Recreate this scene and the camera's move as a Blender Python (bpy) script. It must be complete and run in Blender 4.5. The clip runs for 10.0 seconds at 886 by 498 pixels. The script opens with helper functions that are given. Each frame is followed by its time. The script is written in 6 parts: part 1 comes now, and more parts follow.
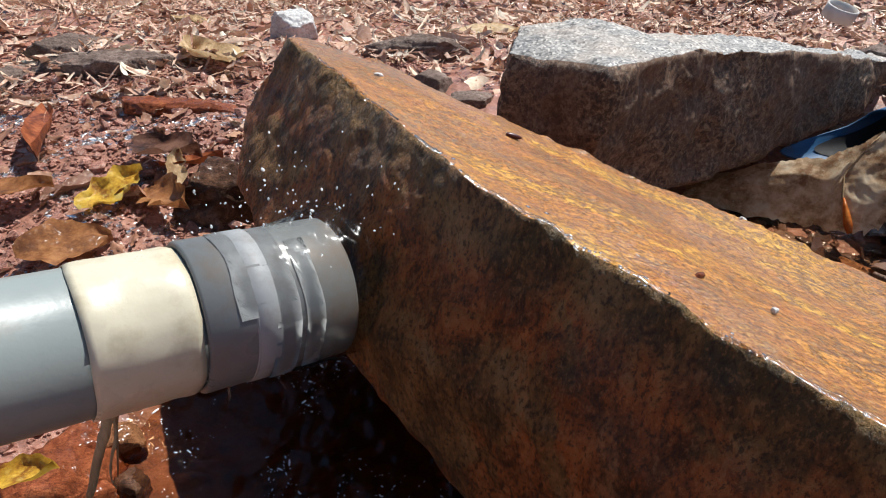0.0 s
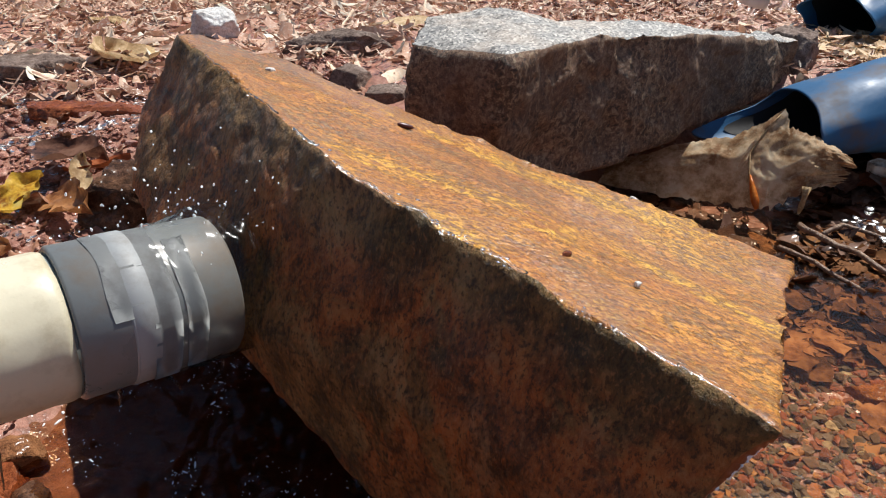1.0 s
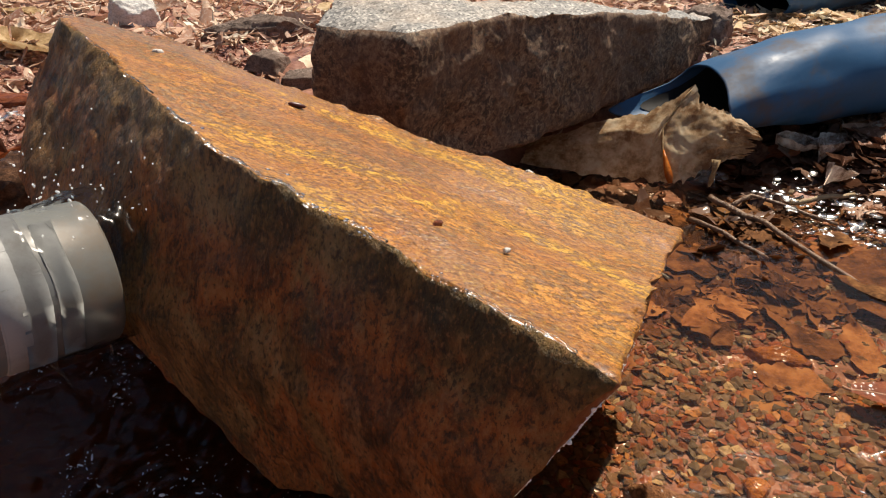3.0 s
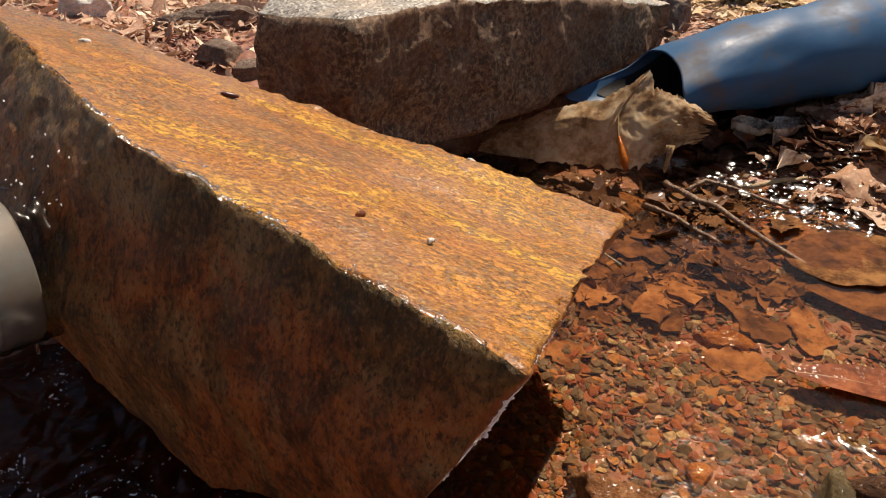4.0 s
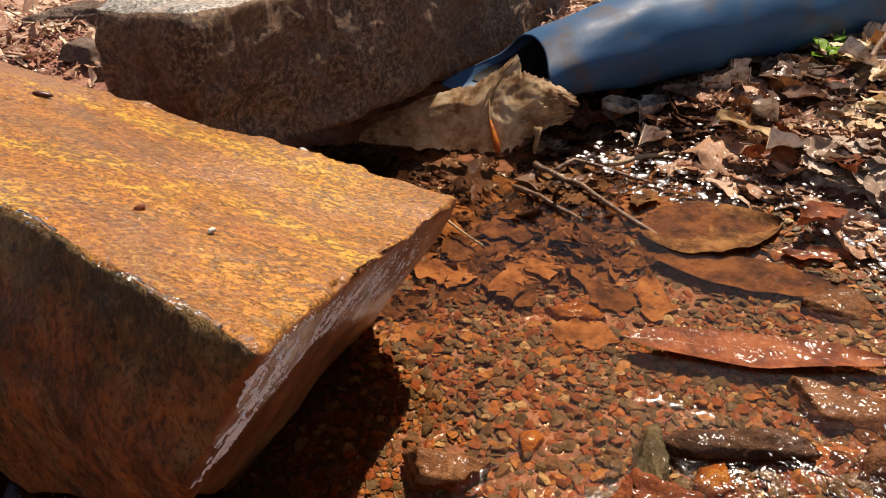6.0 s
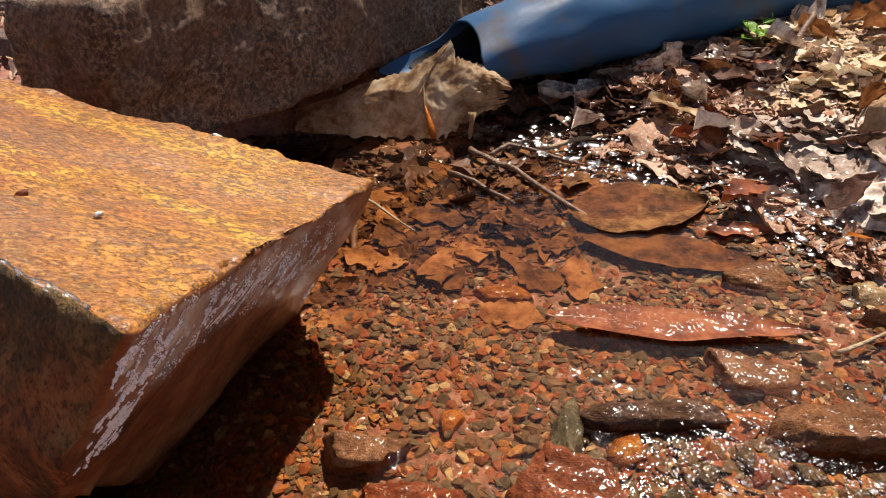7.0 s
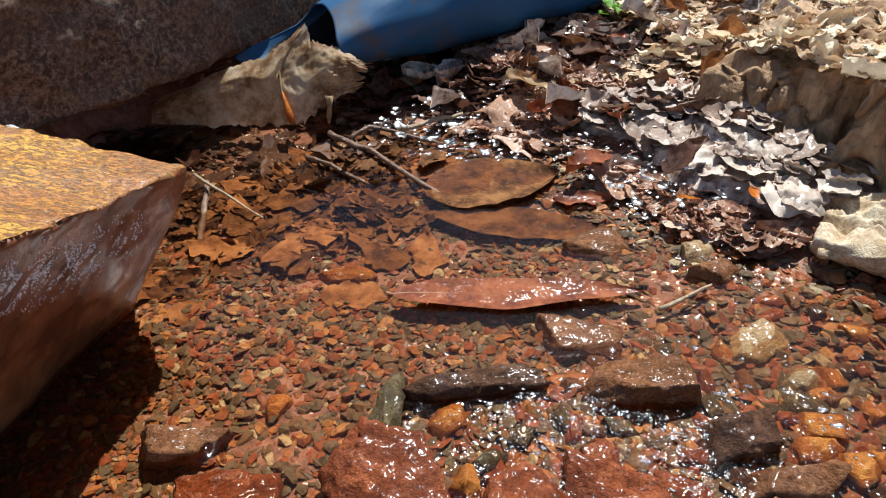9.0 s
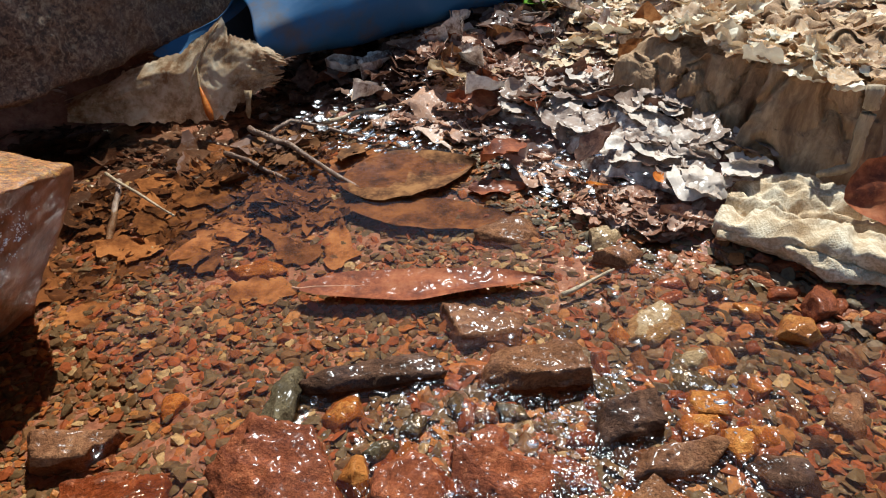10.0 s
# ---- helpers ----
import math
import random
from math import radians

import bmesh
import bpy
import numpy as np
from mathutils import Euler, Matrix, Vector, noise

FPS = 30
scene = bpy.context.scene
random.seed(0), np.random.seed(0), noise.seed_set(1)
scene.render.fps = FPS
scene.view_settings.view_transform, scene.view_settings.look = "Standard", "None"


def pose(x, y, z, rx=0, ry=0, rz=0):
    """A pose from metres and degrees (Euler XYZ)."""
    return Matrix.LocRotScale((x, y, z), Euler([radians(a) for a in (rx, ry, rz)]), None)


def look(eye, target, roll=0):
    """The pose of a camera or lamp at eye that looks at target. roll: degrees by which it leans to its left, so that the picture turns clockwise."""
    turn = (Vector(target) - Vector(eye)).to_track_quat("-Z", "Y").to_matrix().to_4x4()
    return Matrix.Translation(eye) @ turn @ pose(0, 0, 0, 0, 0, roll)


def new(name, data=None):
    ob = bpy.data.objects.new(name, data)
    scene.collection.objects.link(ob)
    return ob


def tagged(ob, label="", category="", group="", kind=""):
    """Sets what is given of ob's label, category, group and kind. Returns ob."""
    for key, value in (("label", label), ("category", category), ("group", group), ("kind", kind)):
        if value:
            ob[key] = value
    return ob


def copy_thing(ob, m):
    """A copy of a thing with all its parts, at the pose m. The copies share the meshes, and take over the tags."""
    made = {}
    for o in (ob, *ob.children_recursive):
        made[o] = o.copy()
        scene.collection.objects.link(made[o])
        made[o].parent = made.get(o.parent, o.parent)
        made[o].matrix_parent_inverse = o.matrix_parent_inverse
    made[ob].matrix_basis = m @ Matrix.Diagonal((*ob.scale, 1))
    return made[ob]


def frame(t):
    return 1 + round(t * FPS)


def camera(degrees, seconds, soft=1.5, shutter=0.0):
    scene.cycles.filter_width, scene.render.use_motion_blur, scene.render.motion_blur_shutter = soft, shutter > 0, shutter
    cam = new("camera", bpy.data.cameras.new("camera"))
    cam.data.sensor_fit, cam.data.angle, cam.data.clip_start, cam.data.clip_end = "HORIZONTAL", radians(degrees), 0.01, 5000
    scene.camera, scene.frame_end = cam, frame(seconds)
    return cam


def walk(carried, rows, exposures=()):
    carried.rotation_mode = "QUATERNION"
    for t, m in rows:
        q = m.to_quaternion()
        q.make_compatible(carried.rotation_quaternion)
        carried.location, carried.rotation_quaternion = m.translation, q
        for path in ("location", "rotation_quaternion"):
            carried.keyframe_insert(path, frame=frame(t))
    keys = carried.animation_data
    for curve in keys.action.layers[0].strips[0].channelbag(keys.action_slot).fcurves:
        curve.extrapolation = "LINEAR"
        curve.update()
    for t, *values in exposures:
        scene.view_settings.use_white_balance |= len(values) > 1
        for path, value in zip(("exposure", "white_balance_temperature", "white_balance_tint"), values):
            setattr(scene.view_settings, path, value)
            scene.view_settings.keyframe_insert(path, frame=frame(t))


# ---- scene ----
from mathutils.bvhtree import BVHTree

cam = camera(66.67, 10.0, soft=1.1)
PATH = [
    (0, (0.0075, 0.0144, 0.3642), (0.0042, 0.4517, 0.1218), -0.61),
    (0.5, (0.0314, 0.0128, 0.3636), (0.0426, 0.4491, 0.1196), -1.31),
    (1, (0.0502, 0.0092, 0.3617), (0.0768, 0.4437, 0.1156), -1.47),
    (1.5, (0.0641, 0.0079, 0.3611), (0.1013, 0.4398, 0.1118), -1.14),
    (2, (0.0742, 0.0061, 0.3587), (0.1191, 0.4365, 0.1081), -1.35),
    (2.5, (0.0818, -0.0009, 0.3557), (0.1321, 0.4289, 0.1052), -1.58),
    (4, (0.1203, 0.0018, 0.3487), (0.1899, 0.4234, 0.0891), -1.66),
    (4.5, (0.1353, -0.0031, 0.3493), (0.2128, 0.4167, 0.0890), -1.93),
    (5, (0.1558, -0.0082, 0.3512), (0.2415, 0.4086, 0.0887), -1.86),
    (5.5, (0.1783, -0.0171, 0.3502), (0.2731, 0.3967, 0.0860), -2.10),
    (7, (0.2293, -0.0396, 0.3388), (0.3565, 0.3611, 0.0681), -2.10),
    (7.5, (0.2484, -0.0478, 0.3364), (0.3846, 0.3483, 0.0634), -2.12),
    (8, (0.2659, -0.0540, 0.3342), (0.4145, 0.3364, 0.0595), -2.16),
    (8.5, (0.2821, -0.0622, 0.3282), (0.4409, 0.3233, 0.0522), -2.14),
    (9, (0.3014, -0.0711, 0.3269), (0.4716, 0.3082, 0.0491), -2.06),
    (9.5, (0.3178, -0.0796, 0.3248), (0.4957, 0.2950, 0.0455), -1.76),
    (10, (0.3457, -0.0947, 0.3240), (0.5349, 0.2719, 0.0416), -2.01),
]
walk(cam, [(t, look(eye, target, roll)) for t, eye, target, roll in PATH], exposures=[(0.0, 0.28, 5900, 9), (2.5, 0.20, 6700, 10), (5.0, 0.13, 8000, 17), (7.5, 0.39, 6500, 14), (10.0, 0.37, 5600, 3)])

# ---------------------------------------------------------------- light
SUN = Vector((0.43, 0.44, 1.0)).normalized()
world = bpy.data.worlds.new("sky")
world.use_nodes = True
scene.world = world
sky = world.node_tree.nodes.new("ShaderNodeTexSky")
sky.sky_type, sky.sun_disc = "NISHITA", False
sky.sun_elevation, sky.sun_rotation = radians(58.4), radians(44.3)
background = world.node_tree.nodes["Background"]
background.inputs["Strength"].default_value = 0.066
world.node_tree.links.new(sky.outputs["Color"], background.inputs["Color"])
sun = new("sun", bpy.data.lights.new("sun", "SUN"))
sun.data.energy, sun.data.angle, sun.data.color = 5.0, radians(0.53), (1.0, 0.93, 0.82)
sun.matrix_world = look(SUN * 5, (0, 0, 0))


# ---------------------------------------------------------------- materials
class Mat:
    """A small wrapper round a Principled material."""

    def __init__(self, name, rough=0.6, metal=0.0, spec=0.5):
        self.m = bpy.data.materials.new(name)
        self.m.use_nodes = True
        self.t = self.m.node_tree
        self.b = self.t.nodes["Principled BSDF"]
        self.put("Roughness", rough), self.put("Metallic", metal), self.put("Specular IOR Level", spec)

    def node(self, kind):
        return self.t.nodes.new("ShaderNode" + kind)

    def put(self, socket, value):
        s = self.b.inputs[socket]
        if hasattr(value, "is_output"):
            self.t.links.new(value, s)
        else:
            s.default_value = (*value, 1) if isinstance(value, tuple) and len(value) == 3 else value

    def set(self, node, key, value):
        s = node.inputs[key]
        if hasattr(value, "is_output"):
            self.t.links.new(value, s)
        else:
            s.default_value = (*value, 1) if isinstance(value, tuple) and len(value) == 3 and s.type == "RGBA" else value

    def coords(self, stretch=(1, 1, 1), turn=(0, 0, 0), shift=True):
        c = self.node("TexCoord").outputs["Object"]
        if shift:
            add = self.node("VectorMath")
            self.t.links.new(c, add.inputs[0])
            rnd = self.node("VectorMath")
            rnd.operation = "SCALE"
            rnd.inputs[0].default_value = (3.1, 5.7, 2.3)
            self.t.links.new(self.node("ObjectInfo").outputs["Random"], rnd.inputs["Scale"])
            self.t.links.new(rnd.outputs[0], add.inputs[1])
            c = add.outputs[0]
        mp = self.node("Mapping")
        mp.vector_type = "TEXTURE"
        mp.inputs["Scale"].default_value = tuple(1 / a for a in stretch)
        mp.inputs["Rotation"].default_value = tuple(radians(a) for a in turn)
        self.t.links.new(c, mp.inputs["Vector"])
        return mp.outputs[0]

    def noise(self, scale, detail=5, rough=0.6, at=None, distort=0.0):
        n = self.node("TexNoise")
        for k, v in (("Scale", scale), ("Detail", detail), ("Roughness", rough), ("Distortion", distort)):
            n.inputs[k].default_value = v
        self.t.links.new(at if at is not None else self.coords(), n.inputs["Vector"])
        return n.outputs["Fac"]

    def cells(self, scale, at=None, out="Distance", feature="F1", rand=1.0):
        n = self.node("TexVoronoi")
        n.feature = feature
        n.inputs["Scale"].default_value, n.inputs["Randomness"].default_value = scale, rand
        self.t.links.new(at if at is not None else self.coords(), n.inputs["Vector"])
        return n.outputs[out]

    def ramp(self, fac, *stops, kind="LINEAR"):
        r = self.node("ValToRGB")
        r.color_ramp.interpolation = kind
        e = r.color_ramp.elements
        e[0].position, e[1].position = stops[0][0], stops[-1][0]
        for el, c in [(e[0], stops[0][1]), (e[1], stops[-1][1])]:
            el.color = (*c, 1) if isinstance(c, tuple) else (c, c, c, 1)
        for p, c in stops[1:-1]:
            e.new(p).color = (*c, 1) if isinstance(c, tuple) else (c, c, c, 1)
        self.t.links.new(fac, r.inputs["Fac"])
        return r.outputs["Color"]

    def mix(self, fac, a, b, mode="MIX"):
        x = self.node("MixRGB")
        x.blend_type = mode
        self.set(x, "Fac", fac), self.set(x, "Color1", a), self.set(x, "Color2", b)
        return x.outputs["Color"]

    def bump(self, height, strength=0.4, dist=0.002):
        b = self.node("Bump")
        b.inputs["Strength"].default_value, b.inputs["Distance"].default_value = strength, dist
        self.t.links.new(height, b.inputs["Height"])
        self.put("Normal", b.outputs["Normal"])

    def film(self, weight=1.0, rough=0.2, scale=170, dist=0.003, at=None, patches=0):
        """A wet skin with ripples of its own, which glint in the sun."""
        b = self.node("Bump")
        b.inputs["Strength"].default_value, b.inputs["Distance"].default_value = 1.0, dist
        self.t.links.new(self.noise(scale, 2, 0.5, at), b.inputs["Height"])
        if patches:
            weight = self.ramp(self.noise(patches, 3, 0.6, at), (0.46, 0.12 * weight), (0.56, weight))
        self.put("Coat Weight", weight), self.put("Coat Roughness", rough), self.put("Coat IOR", 1.36)
        self.put("Coat Normal", b.outputs["Normal"])

    def rand(self, island=False):
        return self.node("NewGeometry").outputs["Random Per Island"] if island else self.node("ObjectInfo").outputs["Random"]


def mat_slab_top():
    """Flaking iron crust: ochre and yellow islands on worn brown stone, drawn out along the flow of the water."""
    k = Mat("wet_ochre_stone", spec=0.5)
    turn = (0, 0, -20)
    flow = k.coords((0.75, 1.2, 1.2), turn, False)
    at = k.coords((0.8, 1.15, 1.15), turn, False)
    streak = k.noise(80, 8, 0.72, flow, 0.5)
    flake = k.noise(190, 6, 0.70, at, 0.35)
    chip = k.noise(420, 4, 0.66, at, 0.2)
    grain = k.noise(1100, 3, 0.65, at)
    broad = k.noise(6.5, 6, 0.62, k.coords((0.7, 1.3, 1), (0, 0, -40), False), 0.7)
    patch = k.noise(20, 7, 0.66, k.coords((0.6, 1.4, 1), turn, False), 0.5)
    rust = k.noise(13, 6, 0.64, k.coords((0.8, 1.3, 1), (0, 0, 10), False), 0.6)
    ground = k.ramp(patch, (0.42, (0.33, 0.115, 0.020)), (0.48, (0.43, 0.155, 0.022)), (0.53, (0.27, 0.125, 0.032)), (0.59, (0.36, 0.165, 0.036)))
    ground = k.mix(k.ramp(rust, (0.52, 0.0), (0.60, 0.75)), ground, (0.40, 0.115, 0.022))
    ground = k.mix(k.ramp(broad, (0.40, 0.55), (0.47, 0.0)), ground, (0.20, 0.115, 0.042))
    crust = k.ramp(broad, (0.42, (0.42, 0.145, 0.024)), (0.47, (0.56, 0.205, 0.020)), (0.52, (0.65, 0.28, 0.020)), (0.57, (0.78, 0.40, 0.030)))
    island = k.mix(0.80, streak, flake)
    bare_stone = k.ramp(patch, (0.40, 0.0), (0.56, 1.0))
    mask = k.mix(1.0, k.ramp(island, (0.468, 0.0), (0.525, 1.0)), k.ramp(bare_stone, (0.2, 0.35), (0.7, 1.0)), "MULTIPLY")
    col = k.mix(mask, ground, crust)
    col = k.mix(k.ramp(streak, (0.56, 0.0), (0.68, 0.25)), col, (0.74, 0.44, 0.09))
    col = k.mix(k.ramp(streak, (0.34, 0.5), (0.44, 0.0)), col, (0.13, 0.052, 0.018))
    col = k.mix(k.ramp(chip, (0.42, 0.8), (0.462, 0.0)), col, (0.12, 0.046, 0.015))
    col = k.mix(k.ramp(chip, (0.565, 0.0), (0.595, 0.4)), col, (0.72, 0.41, 0.08))
    col = k.mix(k.ramp(grain, (0.39, 0.6), (0.475, 0.0)), col, (0.11, 0.045, 0.015))
    k.put("Base Color", col)
    k.put("Roughness", k.ramp(island, (0.44, 0.36), (0.54, 0.52)))
    k.film(0.8, 0.25, 420, 0.0011, k.coords((0.6, 1.2, 1.2), turn, False), 9)
    k.bump(k.mix(0.5, k.mix(0.4, island, mask), k.mix(0.5, chip, grain)), 1.0, 0.0016)
    return k.m


def mat_slab_side():
    """Rust-red broken stone, with olive growth in patches and in a dark band under the rim."""
    k = Mat("damp_mossy_stone", spec=0.3)
    at = k.coords((1, 1, 0.6), (0, 0, 0), False)
    a = k.noise(34, 9, 0.72, at, 0.5)
    b = k.noise(9, 7, 0.66, at, 0.5)
    c = k.noise(120, 7, 0.70, k.coords((1.2, 1.2, 0.5), (0, 0, 0), False), 0.4)
    g = k.noise(420, 5, 0.7, at)
    rust = k.ramp(a, (0.38, (0.11, 0.036, 0.011)), (0.46, (0.25, 0.072, 0.016)), (0.54, (0.40, 0.115, 0.023)), (0.62, (0.46, 0.19, 0.058)))
    olive = k.ramp(a, (0.40, (0.085, 0.064, 0.022)), (0.52, (0.18, 0.13, 0.042)), (0.62, (0.29, 0.21, 0.085)))
    under = k.node("VectorMath")
    under.operation = "DOT_PRODUCT"
    k.t.links.new(k.node("TexCoord").outputs["Object"], under.inputs[0])
    under.inputs[1].default_value = (0.331, 0.088, 0.9395)
    wave = k.node("Math")
    wave.operation = "MULTIPLY_ADD"
    k.t.links.new(b, wave.inputs[0])
    wave.inputs[1].default_value = 0.16
    k.t.links.new(under.outputs["Value"], wave.inputs[2])
    col = k.mix(k.ramp(wave.outputs[0], (0.292, 0.0), (0.318, 0.75)), rust, olive)
    col = k.mix(k.ramp(b, (0.41, 0.6), (0.46, 0.0)), col, olive)
    col = k.mix(k.ramp(b, (0.56, 0.0), (0.62, 0.6)), col, k.ramp(c, (0.4, (0.20, 0.085, 0.028)), (0.6, (0.40, 0.20, 0.085))))
    col = k.mix(k.ramp(c, (0.36, 0.75), (0.46, 0.0)), col, (0.050, 0.022, 0.010))
    col = k.mix(k.ramp(c, (0.56, 0.0), (0.64, 0.35)), col, (0.42, 0.21, 0.085))
    col = k.mix(k.ramp(g, (0.40, 0.7), (0.47, 0.0)), col, (0.040, 0.018, 0.008))
    col = k.mix(k.ramp(g, (0.56, 0.0), (0.62, 0.4)), col, (0.50, 0.22, 0.08))
    k.put("Base Color", col)
    k.put("Roughness", k.ramp(a, (0.3, 0.4), (0.7, 0.7)))
    k.film(0.4, 0.22, 190, 0.003, at, 9)
    k.bump(k.mix(0.6, k.mix(0.4, a, g), c), 1.0, 0.010)
    return k.m


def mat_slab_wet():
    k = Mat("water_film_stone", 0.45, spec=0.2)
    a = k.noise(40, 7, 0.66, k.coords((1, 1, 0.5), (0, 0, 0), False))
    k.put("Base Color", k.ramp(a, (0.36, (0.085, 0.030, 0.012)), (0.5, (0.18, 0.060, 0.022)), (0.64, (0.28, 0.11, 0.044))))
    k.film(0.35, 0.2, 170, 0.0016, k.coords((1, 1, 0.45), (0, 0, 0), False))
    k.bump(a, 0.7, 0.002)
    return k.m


def mat_slab_back():
    """The boulder's upper end: red-brown stone streaked down its face, coloured lighter for the light reflected onto
    it.
    """
    k = Mat("lit_streaked_stone", spec=0.3)
    at = k.coords((1.3, 1.3, 0.32), (0, 0, 0), False)
    a, c, g = k.noise(70, 8, 0.72, at, 0.4), k.noise(24, 7, 0.68, k.coords((1, 1, 0.6), (0, 0, 0), False), 0.5), k.noise(400, 5, 0.7, at)
    col = k.ramp(a, (0.36, (0.17, 0.062, 0.025)), (0.47, (0.36, 0.135, 0.056)), (0.55, (0.48, 0.20, 0.088)), (0.64, (0.60, 0.32, 0.17)))
    col = k.mix(k.ramp(c, (0.42, 0.6), (0.49, 0.0)), col, (0.19, 0.105, 0.042))
    col = k.mix(k.ramp(g, (0.38, 0.5), (0.46, 0.0)), col, (0.060, 0.026, 0.012))
    k.put("Base Color", col)
    k.put("Roughness", k.ramp(a, (0.3, 0.4), (0.7, 0.7)))
    k.film(0.5, 0.22, 190, 0.003, at, 9)
    k.bump(k.mix(0.5, k.mix(0.4, a, g), c), 1.0, 0.009)
    return k.m


def mat_granite(top):
    k = Mat("granite_top" if top else "granite_side", 0.55)
    sp = k.cells(430 if top else 560, k.coords(shift=False), "Color")
    grey = k.node("RGBToBW")
    k.t.links.new(sp, grey.inputs[0])
    fine = k.noise(900, 2, 0.5, k.coords(shift=False))
    broad = k.noise(11, 5, 0.6, k.coords(shift=False))
    if top:
        col = k.ramp(grey.outputs[0], (0.15, (0.08, 0.076, 0.070)), (0.35, (0.22, 0.208, 0.190)), (0.65, (0.37, 0.345, 0.310)), (0.9, (0.70, 0.66, 0.59)))
        col = k.mix(k.ramp(broad, (0.5, 0.0), (0.7, 0.6)), col, (0.62, 0.50, 0.40))
        k.put("Roughness", k.ramp(broad, (0.35, 0.32), (0.6, 0.6)))
    else:
        speck = k.noise(190, 7, 0.78, k.coords(shift=False), 0.4)
        blotch = k.noise(38, 8, 0.7, k.coords(shift=False), 0.3)
        col = k.ramp(blotch, (0.38, (0.080, 0.038, 0.019)), (0.5, (0.17, 0.084, 0.042)), (0.62, (0.26, 0.145, 0.080)))
        col = k.mix(k.ramp(speck, (0.42, 0.9), (0.475, 0.0)), col, (0.030, 0.018, 0.010))
        col = k.mix(k.ramp(speck, (0.525, 0.0), (0.56, 0.75)), col, (0.42, 0.30, 0.18))
        col = k.mix(k.ramp(broad, (0.44, 0.0), (0.60, 0.5)), col, (0.17, 0.075, 0.036))
        stain = k.noise(16, 8, 0.7, k.coords(shift=False))
        col = k.mix(k.ramp(stain, (0.52, 0.0), (0.64, 0.25)), col, k.ramp(speck, (0.4, (0.10, 0.075, 0.055)), (0.6, (0.30, 0.23, 0.17))))
    k.put("Base Color", col)
    k.bump(k.mix(0.5, fine, grey.outputs[0]) if top else k.mix(0.6, k.mix(0.5, fine, grey.outputs[0]), speck), 0.8, 0.0016 if top else 0.0045)
    return k.m


def mat_soil():
    k = Mat("red_soil", 0.7)
    at = k.coords(shift=False)
    a, b, c = k.noise(60, 8, 0.7, at), k.noise(4, 5, 0.6, at), k.cells(240, at, "Color")
    grey = k.node("RGBToBW")
    k.t.links.new(c, grey.inputs[0])
    col = k.ramp(a, (0.36, (0.13, 0.050, 0.030)), (0.5, (0.34, 0.138, 0.086)), (0.64, (0.52, 0.26, 0.18)))
    col = k.mix(k.ramp(b, (0.46, 0.0), (0.64, 0.5)), col, (0.24, 0.125, 0.08))
    col = k.mix(k.ramp(grey.outputs[0], (0.6, 0.0), (0.85, 0.4)), col, (0.38, 0.20, 0.13))
    k.put("Base Color", col)
    k.put("Roughness", k.ramp(b, (0.35, 0.38), (0.6, 0.75)))
    k.film(0.9, 0.2, 55, 0.009, at, 14)
    k.bump(k.mix(0.45, a, grey.outputs[0]), 0.9, 0.005)
    return k.m


def mat_pebble(island):
    k = Mat("gravel_pebble" if island else "wet_pebble", 0.4)
    r = k.rand(island)
    n = k.noise(260, 5, 0.65, k.coords(shift=False))
    base = k.ramp(r, (0.0, (0.336, 0.097, 0.034)), (0.14, (0.208, 0.115, 0.054)), (0.27, (0.152, 0.107, 0.057)), (0.39, (0.416, 0.154, 0.045)), (0.47, (0.184, 0.124, 0.071)),
                  (0.58, (0.280, 0.097, 0.042)), (0.70, (0.200, 0.120, 0.061)), (0.79, (0.152, 0.115, 0.067)), (0.89, (0.480, 0.224, 0.071)), (0.955, (0.528, 0.402, 0.223)), kind="CONSTANT")
    k.put("Base Color", k.mix(k.ramp(n, (0.36, 0.6), (0.54, 0.0)), base, (0.06, 0.026, 0.012)))
    k.put("Specular IOR Level", 0.2), k.put("Roughness", 0.7)
    k.film(0.2, 0.2, 300, 0.0012)
    k.bump(n, 0.5, 0.0012)
    return k.m


def mat_stone(name, dark, mid, light, rough=0.75, wet=0.5, scale=70, layered=0.0):
    """Broken stone, flecked and stained; where wet, a thin film that glints on the fine relief."""
    k = Mat(name, rough, spec=0.1)
    at = k.coords((1, 1 + 0.3 * layered, 1 + 0.9 * layered))
    n, g, wide = k.noise(scale, 9, 0.72, at, 0.6), k.noise(scale * 8, 4, 0.65, k.coords()), k.noise(scale * 0.35, 5, 0.6, at, 0.4)
    seam = k.noise(scale * 0.8, 7, 0.7, k.coords((0.35, 1.0, 1.8)), 1.2)
    col = k.ramp(n, (0.34, dark), (0.5, mid), (0.64, light))
    col = k.mix(k.ramp(wide, (0.44, 0.0), (0.58, 0.55)), col, tuple(0.55 * c for c in mid))
    col = k.mix(k.ramp(seam, (0.485, 0.0), (0.5, 0.7), (0.515, 0.0)), col, tuple(0.4 * c for c in dark))
    col = k.mix(k.ramp(g, (0.36, 0.5), (0.48, 0.0)), col, tuple(0.45 * c for c in dark))
    col = k.mix(k.ramp(g, (0.60, 0.0), (0.68, 0.3)), col, tuple(min(0.85, 1.3 * c) for c in light))
    k.put("Base Color", col)
    if wet:
        k.film(wet, 0.20, 78, 0.0052, None, 20)
    k.bump(k.mix(0.4, k.mix(0.35, n, seam), g), 0.9, 0.0045)
    return k.m


